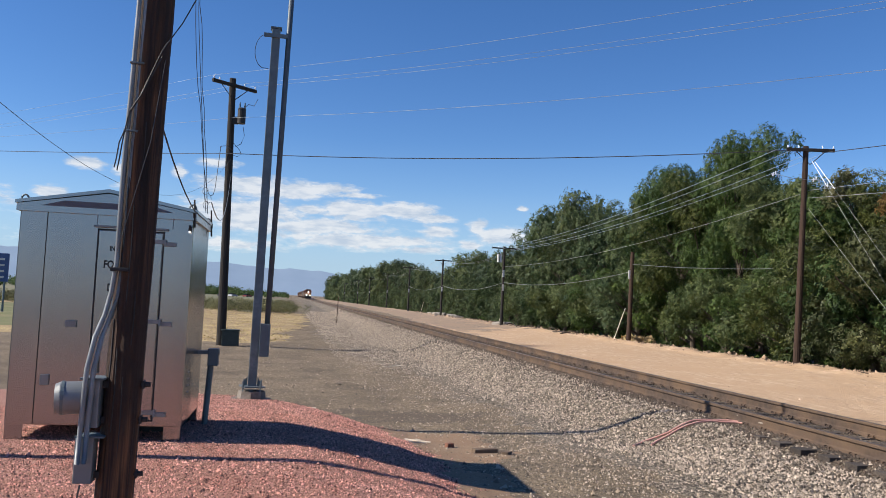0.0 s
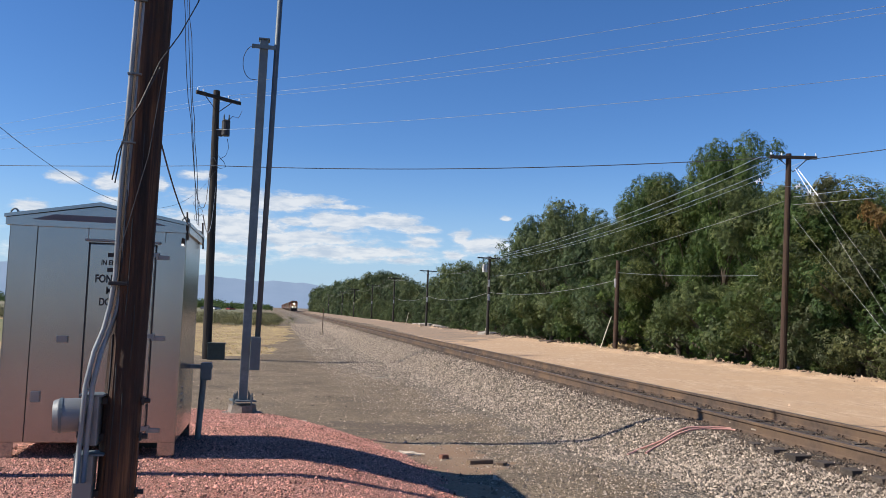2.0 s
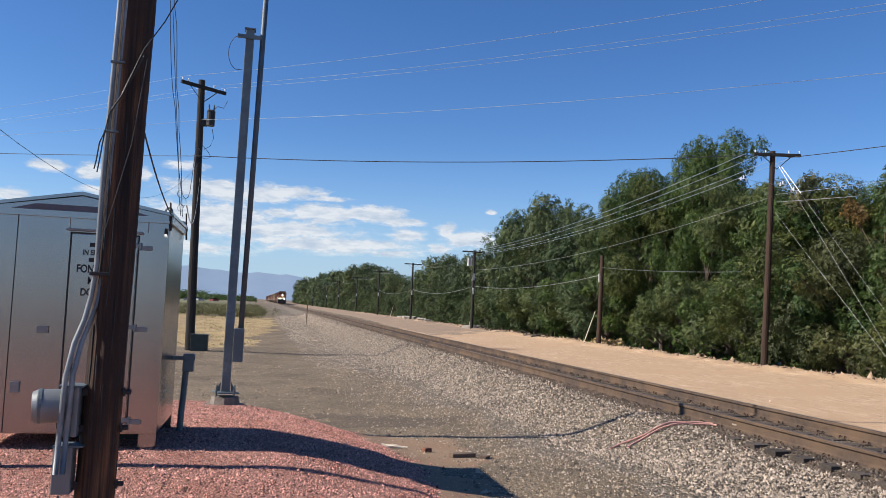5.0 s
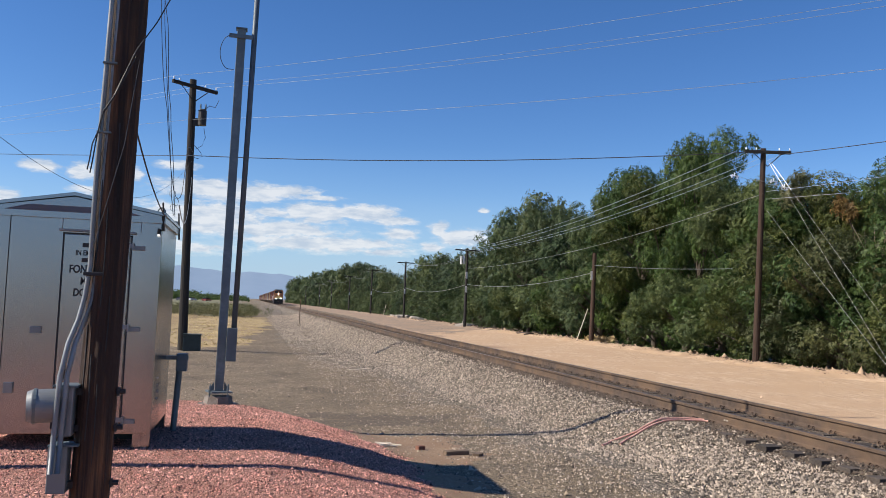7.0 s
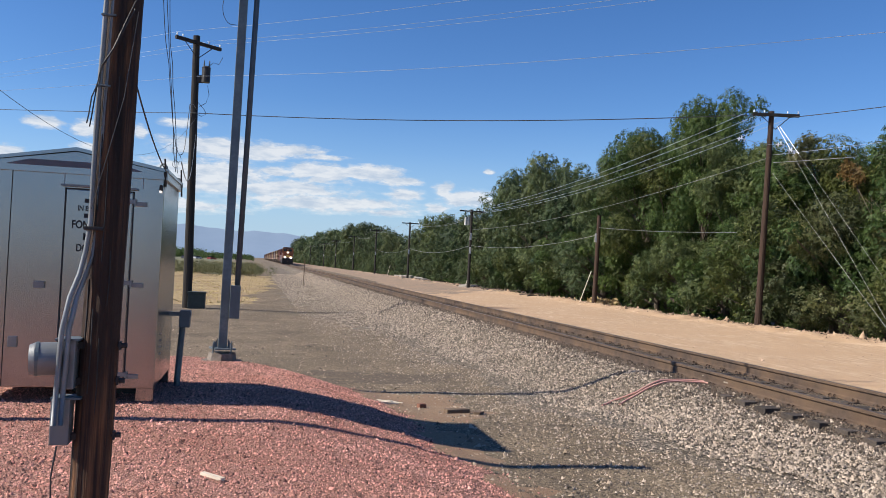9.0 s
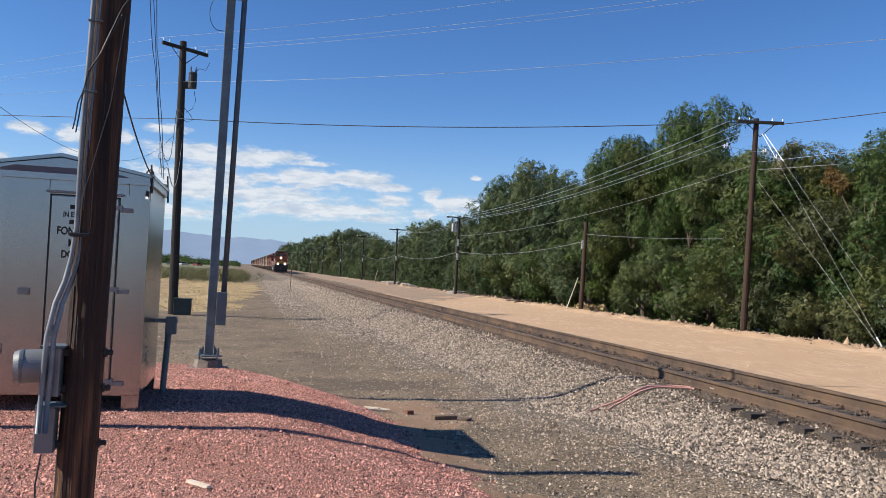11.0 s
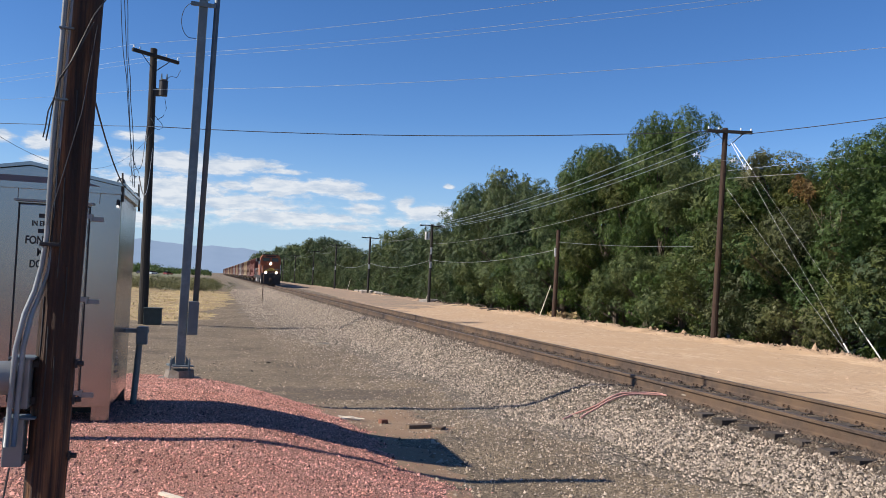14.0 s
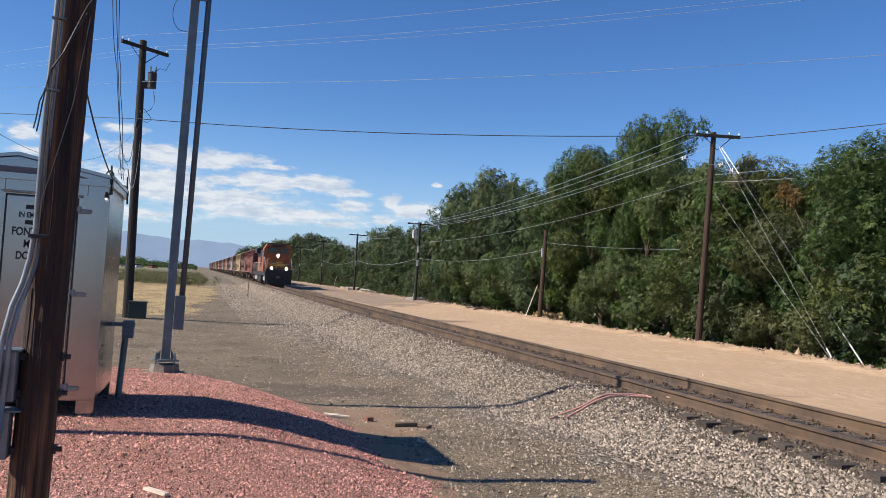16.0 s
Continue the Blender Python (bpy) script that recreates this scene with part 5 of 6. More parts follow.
def build_clutter():
    pink = mat("pink_plastic", [(0.3, (0.55, 0.27, 0.22)), (0.7, (0.68, 0.38, 0.31))], 6, 0.5)
    for pts in (((5.45, 11.9), (5.75, 12.2), (6.2, 12.25), (6.8, 12.55), (7.3, 12.6), (7.62, 12.5)), ((5.7, 11.8), (5.9, 12.0), (6.4, 12.25), (7.05, 12.45), (7.62, 12.3))):
        tagged(new("plastic_conduit", mesh_of(laid(pts, 0.016, 0.05), "plastic_conduit", pink, True)), "faded pink plastic conduit lying on the ballast", "conduit")
    clay = mat("clay_brick", [(0.3, (0.17, 0.075, 0.048)), (0.7, (0.26, 0.120, 0.078))], 12, 0.9, bump=0.5)
    tagged(new("brick", mesh_of(made(box, 2.56, 11.9, ground_z(2.56, 11.9), 0.12, 0.09, 0.075, 25, 0.012), "brick", clay)), "single red clay brick on the dirt", "brick")
    wood = mat("old_wood", [(0.3, (0.11, 0.075, 0.05)), (0.7, (0.19, 0.135, 0.09))], 8, 0.9, bump=0.6, stretch=(0.2, 1, 1))
    bm = made(box, 2.95, 11.3, ground_z(2.95, 11.3) + 0.005, 0.36, 0.13, 0.07, 12, 0.015)
    tagged(new("wood_block", mesh_of(bm, "wood_block", wood)), "broken brown block of tie wood", "wood")
    bm = made(box, 3.22, 11.1, ground_z(3.22, 11.1), 0.16, 0.1, 0.05, 50, 0.01)
    tagged(new("wood_block", mesh_of(bm, "wood_block", wood)), "small broken chip of tie wood", "wood")
    pale = mat("pale_lath", [(0.3, (0.55, 0.48, 0.38)), (0.7, (0.70, 0.62, 0.50))], 8, 0.8)
    rng = random.Random(14)
    for k in range(7):
        x, y, a, ln = 2.10 + rng.uniform(-0.15, 0.2), 12.0 + rng.uniform(-0.25, 0.2), rng.uniform(-50, 30), rng.uniform(0.2, 0.42)
        bm = made(box, x, y, ground_z(x, y) + 0.008 + 0.006 * k, ln, 0.03, 0.012, a)
        tagged(new("wood_splinter", mesh_of(bm, "wood_splinter", pale)), "pale split wood splinter on the dirt", "wood scrap", "pile of splinters")
    for x, y, ln, a in ((-0.18, 6.26, 0.24, -50), (3.7, 28.0, 0.85, 40), (0.5, 16.6, 0.5, -8)):
        bm = made(box, x, y, ground_z(x, y) + (0.055 if y < 8 else 0.02), ln, 0.04, 0.02, a)
        tagged(new("lath", mesh_of(bm, "lath", pale)), "pale flat strip of wood lying on the ground", "wood scrap")
    for x, y, r in ((18.9, 102, 0.9), (19.3, 97, 0.7), (19.4, 107, 0.9), (18.5, 71.0, 0.6), (18.9, 69.5, 0.45), (19.6, 112, 0.8), (19.2, 93, 0.5)):
        bm = bmesh.new()
        zz = ground_z(x, y)
        box(bm, x, y, zz - 0.08, 1.3 * r, 2.6 * r, 0.22 + 0.18 * r, 37 * x, 0.05)
        box(bm, x + 0.9 * r, y + 0.8 * r, zz - 0.08, 0.9 * r, 1.6 * r, 0.16 + 0.14 * r, 61 * y, 0.04)
        bmesh.ops.subdivide_edges(bm, edges=[e for e in bm.edges if e.calc_length() > 0.3], cuts=2)
        for v in bm.verts:
            v.co += noise.noise_vector(v.co * 2.3) * 0.16 * r
        tagged(new("concrete_chunk", mesh_of(bm, "concrete_chunk", CONCRETE)), "broken pale concrete chunk at the road edge", "rubble", "rubble along the bank")
    for (xa, ya), ln, lean in (((18.9, 45.5), 1.9, 0.7), ((18.7, 72), 1.5, 0.45), ((18.8, 118), 1.6, 0.4)):
        s = thing("leaning_stake", "pale leaning guy guard stake before the trees", "stake", "stakes along the bank")
        part("shaft", made(rod, (xa, ya, ground_z(xa, ya) - 0.1), (xa + lean, ya, ground_z(xa, ya) + ln), 0.028, 0.024, 8), pale, s)
    s = thing("marker_post", "thin dark steel post beside the track", "post")
    part("shaft", made(rod, (4.25, 74.0, -0.5), (4.31, 74.0, 2.0), 0.035, 0.035, 8), RUST, s)
    s = thing("marker_stake", "thin pale leaning survey stake by the cabinet", "stake")
    part("shaft", made(rod, (-3.95, 35.0, -0.5), (-3.62, 35.0, 1.22), 0.025, 0.02, 6), pale, s)
    post = thing("steel_post", "slender grey steel post on the gravel", "post")
    part("shaft", made(rod, (-3.25, 8.12, 0.2), (-3.25, 8.12, 5.6), 0.065, 0.065, 10), GALV, post)


build_clutter()


def build_far_things():
    blue = mat("blue_sign_paint", [(0.3, (0.03, 0.07, 0.20)), (0.7, (0.05, 0.10, 0.26))], 3, 0.5)
    s = thing("roadside_sign", "blue roadside board with pale lettering bars on posts", "sign")
    x, y = -20.7, 62.0
    part("board", made(box, x, y, 2.0, 2.2, 0.15, 2.0, 10, 0.02), blue, s)
    for k in range(4):
        part("lettering_bar", made(box, x, y - 0.1, 2.25 + 0.42 * k, 1.7, 0.04, 0.14, 10), WHITE, s)
    for dx in (-0.9, 0.9):
        part("post", made(rod, (x + dx, y + 0.1, -0.1), (x + dx, y + 0.1, 2.0), 0.07), GALV, s)
    paint = [mat("car_paint_" + n, [(0.3, c), (0.7, tuple(v * 1.2 for v in c))], 1, 0.35) for n, c in (("dark", (0.03, 0.03, 0.04)), ("silver", (0.45, 0.46, 0.48)), ("red", (0.25, 0.04, 0.03)))]
    for k, (x, y, a) in enumerate(((-26.5, 330, 60), (-23.5, 345, 60), (-18.0, 350, 60))):
        c = thing("parked_car", ("dark", "silver", "red")[k] + " car standing far off beyond the field", "car", "far parked cars", pose(x, y, 0.05, 0, 0, a))
        bm = bmesh.new()
        prism(bm, [(-2.2, 0.35), (2.2, 0.35), (2.2, 0.8), (1.3, 0.95), (-2.1, 1.0)], "y", -0.88, 0.88)
        part("body", bm, paint[k], c)
        bm = bmesh.new()
        prism(bm, [(-1.9, 0.95), (1.2, 0.95), (0.5, 1.45), (-1.4, 1.48)], "y", -0.78, 0.78)
        part("cabin", bm, GLASS_DARK, c, "dark windows")
        for wx in (-1.35, 1.4):
            for s_ in (-1, 1):
                part("wheel", made(rod, (wx, s_ * 0.7, 0.33), (wx, s_ * 0.9, 0.33), 0.33, n=12), BLACK, c)


build_far_things()

# ---------------------------------------------------------------- overhead wires


def sag(a, b, drop, n=28):
    a, b = Vector(a), Vector(b)
    return [a.lerp(b, k / n) - Vector((0, 0, 4 * drop * (k / n) * (1 - k / n))) for k in range(n + 1)]


def wire(pts, r, material, label, name="overhead_wire"):
    bm = bmesh.new()
    tube(bm, pts, r, 5)
    return tagged(new(name, mesh_of(bm, name, material)), label, "wire", "overhead wires")


def build_wires():
    d = Vector((math.cos(radians(42)), math.sin(radians(42)), 0))
    for s in (-1.05, -0.75, 0.55, 1.05):
        c = on_mid(-0.06, -0.1, 9.86) + d * s * 1.05
        end = c + Vector((0.68, -0.73, 0)) * 62 + Vector((0, 0, 0.6))
        if s != -0.75:
            wire(sag(c, end, 1.3, 40), 0.006, WIRE_PALE, "bright thin power wire across the sky")
            wire(sag(c, c + Vector((-0.72, 0.69, 0)) * 60 + Vector((0, 0, 0.8)), 0.5, 30), 0.006, WIRE_PALE, "bright thin power wire across the sky")
    r0 = Vector((19.40, 28.0, 8.5))
    wire(sag(on_mid(-0.03, -0.15, 7.1), r0, 0.30, 30), 0.018, WIRE_DARK, "dark overhead cable between two poles")
    wire(sag(on_mid(-0.03, -0.15, 7.1), on_mid(-45, 5, 7.4), 0.9, 30), 0.014, WIRE_GREY, "grey overhead cable across the sky")
    wire(sag(on_mid(-0.03, -0.15, 8.45), on_mid(41, -42, 9.6), 1.8, 40), 0.007, WIRE_PALE, "bright thin power wire across the sky")
    wire(sag(on_mid(-0.03, -0.15, 8.45), on_mid(-45, 20, 8.6), 1.3, 30), 0.007, WIRE_PALE, "bright thin power wire across the sky")
    # along the dirt track, pole to pole
    for k in range(len(LINE_POLES) - 1):
        (xa, ya), ha, arm, _ = LINE_POLES[k]
        (xb, yb), hb, _, _ = LINE_POLES[k + 1]
        for s in (-1.0, -0.4, 0.5, 1.0) if k == 0 else (-1.0, 0.5, 1.0):
            wire(sag((xa + s, ya, ha - 0.15), (xb + s, yb, hb - 0.15), 0.6), 0.008, WIRE_PALE if k == 0 else WIRE_GREY, "thin wire along the line poles")
    wire(sag((19.3, 28.0, 6.8), (18.3, 68.9, 5.3), 0.6), 0.010, WIRE_GREY, "thin wire along the line poles")
    wire(sag((19.1, 43.5, 4.2), (18.25, 68.9, 3.9), 0.45), 0.013, WIRE_GREY, "grey cable between pole and stub pole")
    wire(sag((19.1, 43.5, 4.6), (24.0, 8.0, 5.4), 0.9), 0.010, CONDUIT, "grey cable between pole and stub pole")
    wire(sag((18.25, 68.9, 3.9), (18.55, 99.9, 4.0), 0.6), 0.016, WIRE_GREY, "grey cable along the line poles")
    wire(sag((18.55, 99.9, 4.0), (18.55, 129, 4.2), 0.6), 0.016, WIRE_GREY, "grey cable along the line poles")
    wire(sag(r0 + Vector((0.6, 0, -0.1)), (32, 5, 10.2), 0.5), 0.016, WIRE_DARK, "dark overhead cable between two poles")
    wire(sag((19.45, 28.0, 6.9), (30, 5, 9.0), 0.4), 0.007, WIRE_PALE, "thin wire along the line poles")
    wire(sag((19.45, 28.0, 6.6), (30, 5, 7.8), 0.4), 0.010, WIRE_GREY, "thin wire along the line poles")
    # guys of the brown line pole
    for a, b in (((19.5, 28.0, 8.15), (19.45, 21.25, 0.2)), ((19.6, 28.0, 8.15), (20.5, 20.9, -0.1))):
        g = thing("guy_wire", "taut guy wire from the pole to the ground", "guy wire")
        part("strand", made(tube, sag(a, b, 0.02, 6), 0.0042, 5), WIRE_GREY, g)
        u, v = Vector(a), Vector(b)
        part("strain_rod", made(tube, [u.lerp(v, 0.02), u.lerp(v, 0.16)], 0.013, 8), PORCELAIN, g, "pale strain insulator rod")
        part("guard", made(tube, [u.lerp(v, 0.78 if b[0] > 20 else 0.95), u.lerp(v, 0.985)], 0.024, 8), WHITE, g, "white plastic guy guard")
    wire(sag((19.45, 28.0, 6.2), (19.45, 21.3, 0.2), 0.02, 6), 0.005, CONDUIT, "taut guy wire from the pole to the ground", "guy_wire")
    for x, y, z in ((17.73, 27.5, 7.34), (19.9, 27.5, 7.05), (19.42, 27.5, 7.25)):
        g = thing("strain_insulator", "cluster of pale strain insulators hanging on a wire", "insulator", "insulators of the line")
        for dx, dz, tilt in ((-0.12, 0.0, 0.25), (0.0, 0.06, 0.0), (0.12, -0.04, -0.2)):
            part("disc_string", made(rod, (x + dx, y, z + dz - 0.09), (x + dx + 0.1 * tilt, y, z + dz + 0.05), 0.03, 0.02, 8), PORCELAIN, g)
        part("clamp", made(box, x, y, z - 0.03, 0.36, 0.03, 0.03), PORCELAIN, g)
    for pts in ([(19.42, 28.0, 7.3), (18.6, 27.8, 7.28), (17.73, 27.5, 7.34)], [(19.45, 28.0, 7.3), (19.42, 27.5, 7.25)], [(19.5, 28.0, 7.2), (19.9, 27.5, 7.05)]):
        wire(pts, 0.008, WIRE_GREY, "short jumper wire at the line pole")
    # drops round the near pole and the cabinet
    a, b = Vector((-3.9, 11.4, 4.45)), on_mid(-0.03, -0.15, 6.9)
    pts = []
    for s in np.linspace(-0.3, 1.0, 34):
        q = a.lerp(b, s)
        pts.append((q.x, q.y, q.z - 4 * 1.5 * s * (1 - s)))
    wire(pts, 0.0045, WIRE_DARK, "dark sagging service cable to the transformer pole")
    wire(sag((-0.77, 5.52, 3.1), (-0.88, 8.66, 2.80), 0.06, 12) + sag((-0.87, 8.68, 2.80), (-0.90, 10.2, 2.86), 0.05, 8), 0.006, BLACK, "black cable from the pole to the cabinet roof")
    # slack wires that come down from the pole top, kinked and knotted at their ends
    kink = random.Random(4)
    for top, low, drop in (((-1.31, 10.3, 6.6), (-0.94, 10.27, 2.95), 0.35), ((-1.25, 10.32, 6.6), (-0.925, 10.29, 2.94), 0.22)):
        pts = [p + Vector((kink.uniform(-0.012, 0.012), 0, 0)) for p in sag((top[0] + 0.25, 5.9, 9.3), top, 0.05, 6)]
        for k in range(1, 15):
            f = k / 14
            pts.append(Vector(top).lerp(Vector(low), f) + Vector((-0.10 * math.sin(math.pi * f) * drop + kink.uniform(-0.014, 0.014), 0, 0)))
        wire(pts, 0.0045, WIRE_DARK, "dark slack wire hanging to the cabinet corner")
    loop = [(-1.0, 7.0, 8.6), (-1.24, 10.3, 6.0), (-1.17, 10.3, 5.2), (-1.10, 10.32, 4.43), (-1.05, 10.33, 3.94), (-1.01, 10.33, 3.52), (-0.965, 10.33, 3.27), (-0.935, 10.34, 3.19), (-0.91, 10.35, 3.17), (-0.885, 10.37, 3.19),
            (-0.87, 10.4, 3.26), (-0.86, 10.5, 3.53), (-0.86, 10.7, 3.86), (-1.25, 16.0, 4.8), tuple(on_mid(0.0, -0.2, 7.2))]
    wire(loop, 0.0045, WIRE_DARK, "dark slack wire with a low hanging loop")
    for k, (x, y, z) in enumerate(((-0.97, 10.3, 3.22), (-0.93, 10.31, 3.12), (-0.955, 10.3, 3.05))):
        ring = [(x + 0.035 * math.cos(a), y, z + 0.045 * math.sin(a)) for a in np.linspace(0, 5.6, 10)]
        wire(ring, 0.0035, WIRE_GREY, "twisted end of a slack wire", "wire_end")
    wire(sag((-0.86, 10.0, 3.05), on_mid(0.0, -0.2, 6.3), 0.9, 20), 0.007, WIRE_GREY, "thin grey wire to the transformer pole")


build_wires()

# ---------------------------------------------------------------- train


def wheel_set(parent, x0, y0, z0, r, n=18):
    for s in (-1, 1):
        part("wheel", made(rod, (x0 + s * 0.69, y0, z0 + r), (x0 + s * 0.82, y0, z0 + r), r, n=n), RUST, parent)


def build_loco():
    """A road locomotive with its nose at y = 0, running towards -y; its rail is at z = 0."""
    t = thing("locomotive", "orange and black freight diesel locomotive with lit headlights pulling a train", "locomotive")
    b = part("frame", made(box, 0, 11.2, 1.05, 3.0, 21.6, 0.42, bevel=0.03), LOCO_DARK, t)
    part("fuel_tank", made(box, 0, 11.5, 0.25, 2.7, 6.2, 0.85, bevel=0.12), LOCO_DARK, t, "black fuel tank")
    bm = bmesh.new()
    prism(bm, [(-1.22, 1.45), (1.22, 1.45), (1.22, 2.85), (0.95, 3.05), (-0.95, 3.05), (-1.22, 2.85)], "y", 1.15, 2.7)
    nose = part("nose", bm, ORANGE, t, "orange nose with a dark band")
    part("nose_band", made(box, 0, 1.14, 1.50, 2.30, 0.03, 0.42), LOCO_DARK, nose, "black lower band of the nose")
    part("nose_door", made(box, 0.55, 1.135, 1.95, 0.6, 0.03, 0.95, bevel=0.01), ORANGE, nose)
    bm = bmesh.new()
    prism(bm, [(-1.56, 1.45), (1.56, 1.45), (1.56, 4.10), (1.20, 4.70), (-1.20, 4.70), (-1.56, 4.10)], "y", 2.5, 5.0)
    cab = part("cab", bm, ORANGE, t, "orange driver's cab")
    for x, w in ((-0.66, 0.78), (0.66, 0.78)):
        part("windscreen", made(box, x, 2.49, 3.66, w + 0.22, 0.04, 0.56, bevel=0.01), GLASS_DARK, cab, "dark windscreen pane")
    for x in (-1.565, 1.565):
        for y in (3.2, 4.15):
            part("side_window", made(box, x, y, 3.15, 0.03, 0.7, 0.65), GLASS_DARK, cab)
    part("number_boards", made(box, 0, 2.47, 4.36, 1.5, 0.05, 0.2), LOCO_DARK, cab, "dark number boards")
    part("roof", made(box, 0, 3.7, 4.66, 2.45, 2.5, 0.12, bevel=0.04), LOCO_DARK, cab)
    bm = bmesh.new()
    prism(bm, [(-0.95, 1.45), (0.95, 1.45), (0.95, 4.0), (0.7, 4.35), (-0.7, 4.35), (-0.95, 4.0)], "y", 5.0, 21.0)
    hood = part("hood", bm, ORANGE, t, "long orange engine hood")
    part("hood_band", made(box, 0, 13.0, 3.35, 1.93, 15.9, 0.85), LOCO_DARK, hood, "black upper band")
    part("radiator", made(box, 0, 18.6, 3.85, 2.9, 3.8, 0.62, bevel=0.05), LOCO_DARK, hood, "wide black radiator")
    part("exhaust", made(box, 0, 10.5, 4.3, 0.9, 1.6, 0.25, bevel=0.03), LOCO_DARK, hood)
    for y in (7.0, 9.0, 13.0, 15.2):
        part("grille", made(box, -0.965, y, 2.2, 0.04, 1.4, 1.1), LOCO_DARK, hood, "black side grille")
    part("walkway", made(box, 0, 11.0, 1.47, 3.05, 21.0, 0.05), LOCO_DARK, t)
    part("pilot", made(box, 0, 0.6, 0.22, 2.9, 0.45, 1.62, bevel=0.05), LOCO_DARK, t, "black front pilot")
    bm = bmesh.new()
    prism(bm, [(-1.35, 0.15), (1.35, 0.15), (1.2, 0.75), (-1.2, 0.75)], "y", 0.18, 0.4)
    part("plow", bm, LOCO_DARK, t, "black snow plow")
    part("coupler", made(box, 0, 0.15, 0.75, 0.35, 0.7, 0.3, bevel=0.04), RUST, t)
    for k, (w, z) in enumerate(((2.0, 2.20), (1.3, 2.36), (0.7, 2.52))):
        part("stripe", made(box, 0, 1.115 - 0.004 * k, z, w, 0.03, 0.10), LOCO_YELLOW, t, "yellow emblem band on the nose")
    for s in (-1, 1):
        bm = bmesh.new()
        tube(bm, [(s * 1.35, 0.5, 1.5), (s * 1.35, 0.5, 2.45), (s * 0.3, 0.5, 2.45), (s * 0.3, 0.5, 1.5)], 0.03)
        part("front_rail", bm, GALV, t, "grey front handrail")
        bm = bmesh.new()
        tube(bm, [(s * 1.47, 0.7, 1.5), (s * 1.47, 0.8, 2.2), (s * 1.47, 2.4, 3.1)], 0.035)
        tube(bm, [(s * 1.47, 5.0, 2.55), (s * 1.47, 21.5, 2.55)], 0.025)
        for k in range(9):
            tube(bm, [(s * 1.47, 5.2 + k * 2.0, 1.5), (s * 1.47, 5.2 + k * 2.0, 2.55)], 0.02)
        part("side_rail", bm, SILVER, t, "pale side handrail")
        for k in range(4):
            part("step", made(box, s * 1.3, 0.9, 0.3 + 0.3 * k, 0.3, 0.6, 0.04), SILVER, t)
        lamp = part("ditch_light", made(rod, (s * 0.80, 0.34, 1.93), (s * 0.80, 0.6, 1.93), 0.13), LOCO_DARK, t)
        part("lens", made(rod, (s * 0.80, 0.31, 1.93), (s * 0.80, 0.345, 1.93), 0.14, 0.14, 14), LAMP, lamp, "bright lit lamp")
    lamp = part("headlight", made(box, 0, 2.42, 3.12, 0.32, 0.1, 0.46, bevel=0.02), LOCO_DARK, t)
    for z in (3.26, 3.42):
        part("lens", made(rod, (0, 2.34, z), (0, 2.375, z), 0.11, 0.11, 14), LAMP, lamp, "bright lit lamp")
    for y0 in (3.9, 18.3):
        truck = part("truck", made(box, 0, y0, 0.45, 2.5, 4.4, 0.5, bevel=0.06), SILVER, t, "six-wheeled truck")
        for d in (-1.75, 0, 1.75):
            wheel_set(truck, 0, y0 + d, 0, 0.53)
        for s in (-1, 1):
            part("side_frame", made(box, s * 1.12, y0, 0.62, 0.16, 4.9, 0.42, bevel=0.05), SILVER, truck)
    return t


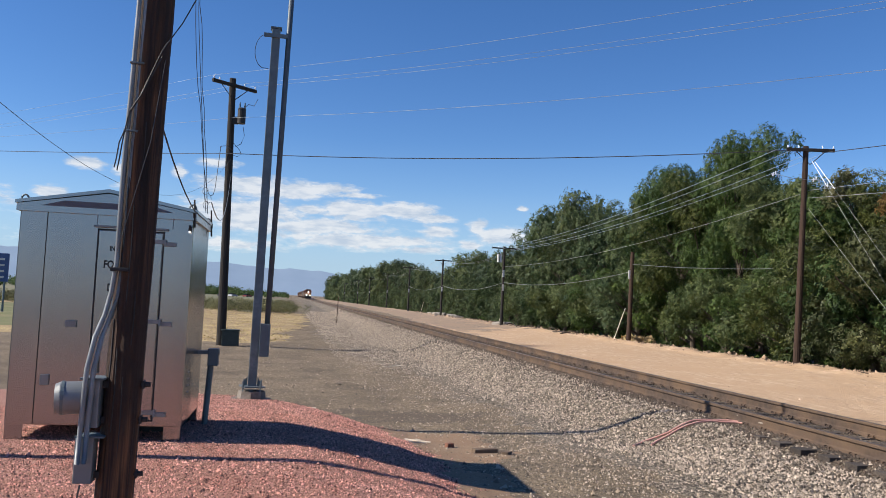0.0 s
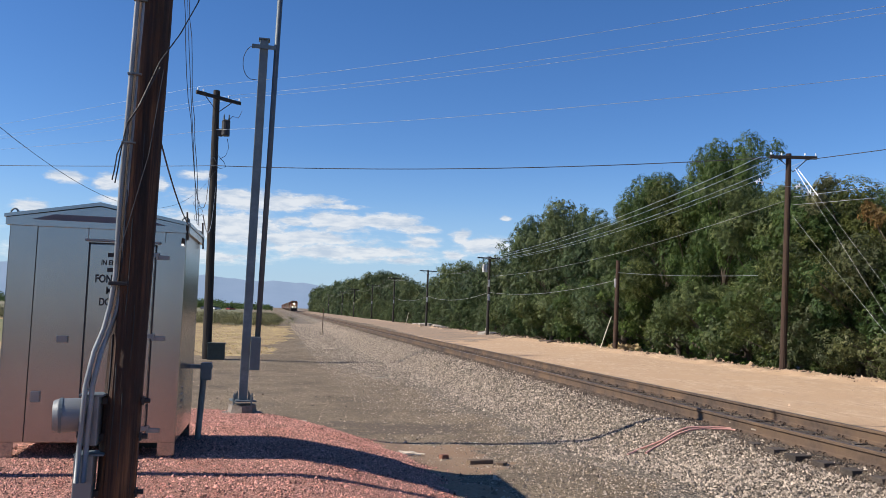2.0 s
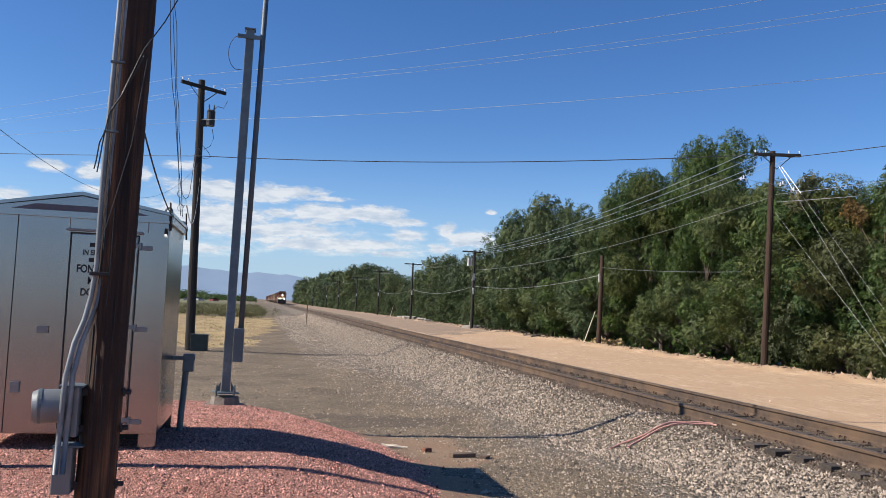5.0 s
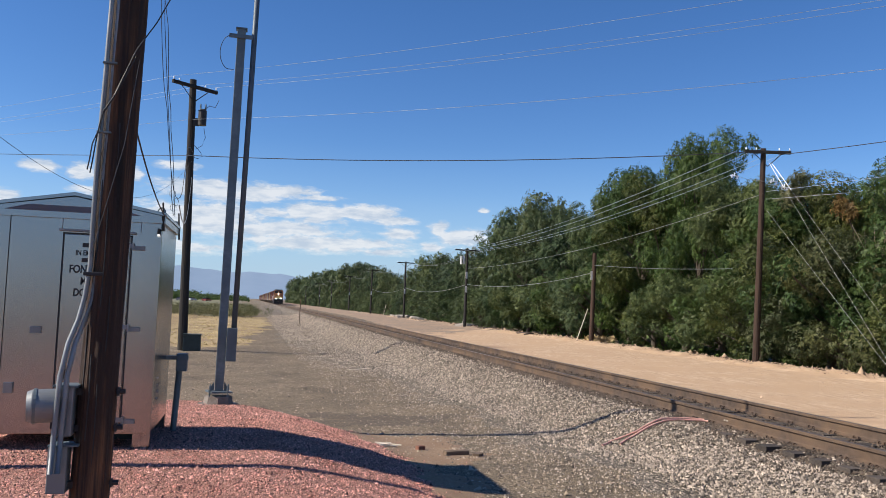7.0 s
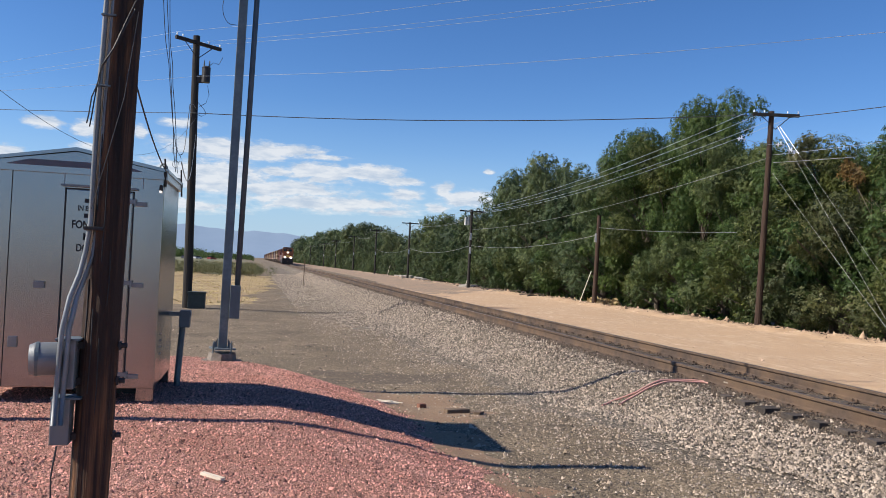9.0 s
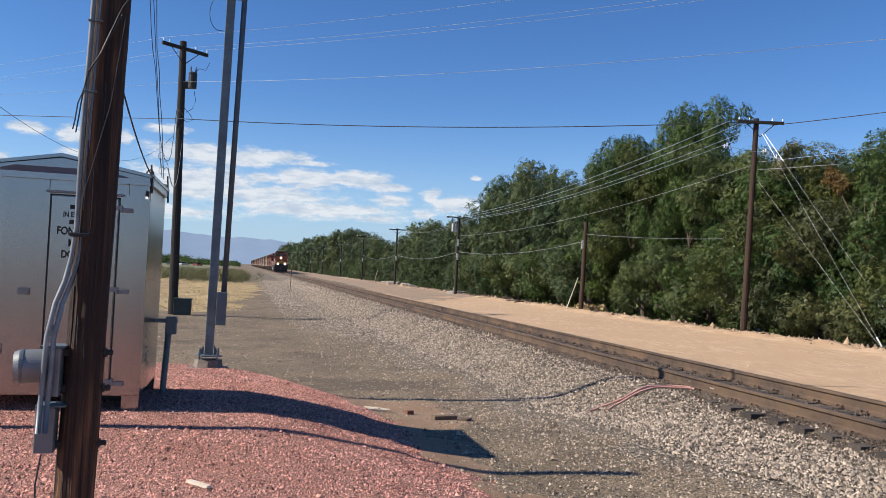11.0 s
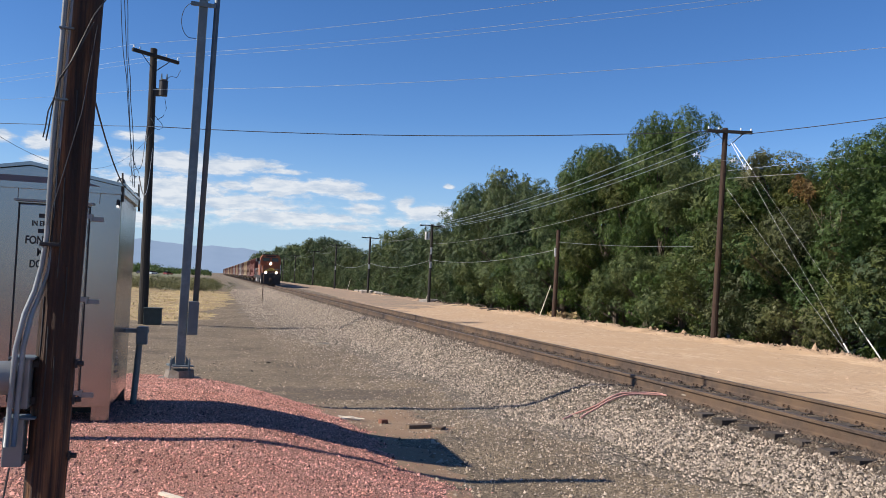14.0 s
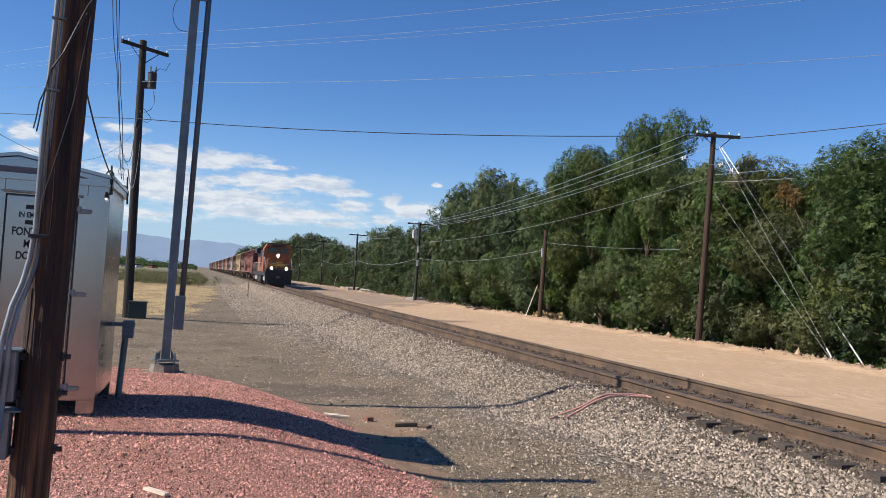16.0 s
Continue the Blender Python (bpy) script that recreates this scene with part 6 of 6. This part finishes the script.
def build_hopper(material):
    """A covered hopper car with its leading end at y = 0."""
    t = thing("hopper_car", "weathered covered hopper freight car behind the locomotive", "freight car", "freight cars of the train")
    ln = 17.2
    bm = bmesh.new()
    rings = []
    for y0, low in ((0.5, 2.95), (0.9, 2.6), (3.2, 1.25), (ln - 3.2, 1.25), (ln - 0.9, 2.6), (ln - 0.5, 2.95)):
        up = 4.4 - low
        half = [(1.30, low), (1.52, low + 0.22 * up), (1.58, low + 0.5 * up), (1.52, low + 0.78 * up), (1.30, low + 0.94 * up), (0.9, 4.42)]
        rings.append([bm.verts.new((x, y0, z)) for x, z in half] + [bm.verts.new((-x, y0, z)) for x, z in half[::-1]])
    for u, v in zip(rings, rings[1:]):
        for k in range(12):
            bm.faces.new((u[k], u[(k + 1) % 12], v[(k + 1) % 12], v[k]))
    bm.faces.new(rings[0][::-1])
    bm.faces.new(rings[-1])
    bmesh.ops.recalc_face_normals(bm, faces=bm.faces)
    body = part("body", bm, material, t, "ribbed steel hopper body")
    for s in (-1, 1):
        for k in range(11):
            part("rib", made(box, s * 1.555, 1.3 + k * 1.46, 1.9 if 1 < k < 9 else 2.7, 0.07, 0.1, 2.4 if 1 < k < 9 else 1.6), material, body)
        part("side_sill", made(box, s * 1.5, ln / 2, 1.2, 0.1, ln - 1.0, 0.25), material, body)
    part("roof", made(box, 0, ln / 2, 4.33, 2.7, ln - 1.0, 0.14, bevel=0.05), material, t, "flat roof with a row of hatches")
    part("roof_walk", made(box, 0, ln / 2, 4.52, 1.0, ln - 0.8, 0.05), GALV, t)
    for k in range(3):
        bm = bmesh.new()
        y0 = 4.6 + k * 4.0
        prism(bm, [(-1.2, 1.3), (1.2, 1.3), (0.45, 0.45), (-0.45, 0.45)], "y", y0 - 1.3, y0 + 1.3)
        part("chute", bm, material, t, "discharge chute")
    for y0 in (0.45, ln - 0.45):
        part("end_platform", made(box, 0, y0, 1.05, 2.9, 0.9, 0.2), LOCO_DARK, t)
        for s in (-1, 1):
            part("ladder", made(box, s * 1.35, y0, 1.2, 0.25, 0.08, 3.0), material, t)
    for y0 in (2.2, ln - 2.2):
        truck = part("truck", made(box, 0, y0, 0.4, 2.2, 1.9, 0.3, bevel=0.05), LOCO_DARK, t, "four-wheeled truck")
        for d in (-0.88, 0.88):
            wheel_set(truck, 0, y0 + d, 0, 0.46, 14)
        for s in (-1, 1):
            part("side_frame", made(box, s * 1.0, y0, 0.42, 0.16, 2.5, 0.4, bevel=0.06), RUST, truck)
    return t


LOCO = build_loco()
KINDS = [build_hopper(m) for m in HOPPERS]
ORDER = (0, 1, 2, 1, 3, 4, 2, 0, 3, 1, 0, 2, 4, 1, 2, 2, 0, 3, 1, 4, 0, 0, 2, 3, 1, 0, 4, 1)
CARS = []
for k in ORDER:
    CARS.append(KINDS[k] if KINDS[k] not in CARS else copy_thing(KINDS[k], Matrix()))


def motions():
    nose = [(0, 418.0), (3.5, 342.5), (7.0, 268.7), (9.0, 227.5), (12.5, 156.5), (14.0, 127.0), (16.0, 91.4)]
    walk(LOCO, [(t, pose(TRACK_X, y, RAIL_Z)) for t, y in nose])
    for k, car in enumerate(CARS):
        walk(car, [(t, pose(TRACK_X, y + 23.0 + 18.1 * k, RAIL_Z)) for t, y in nose])


motions()
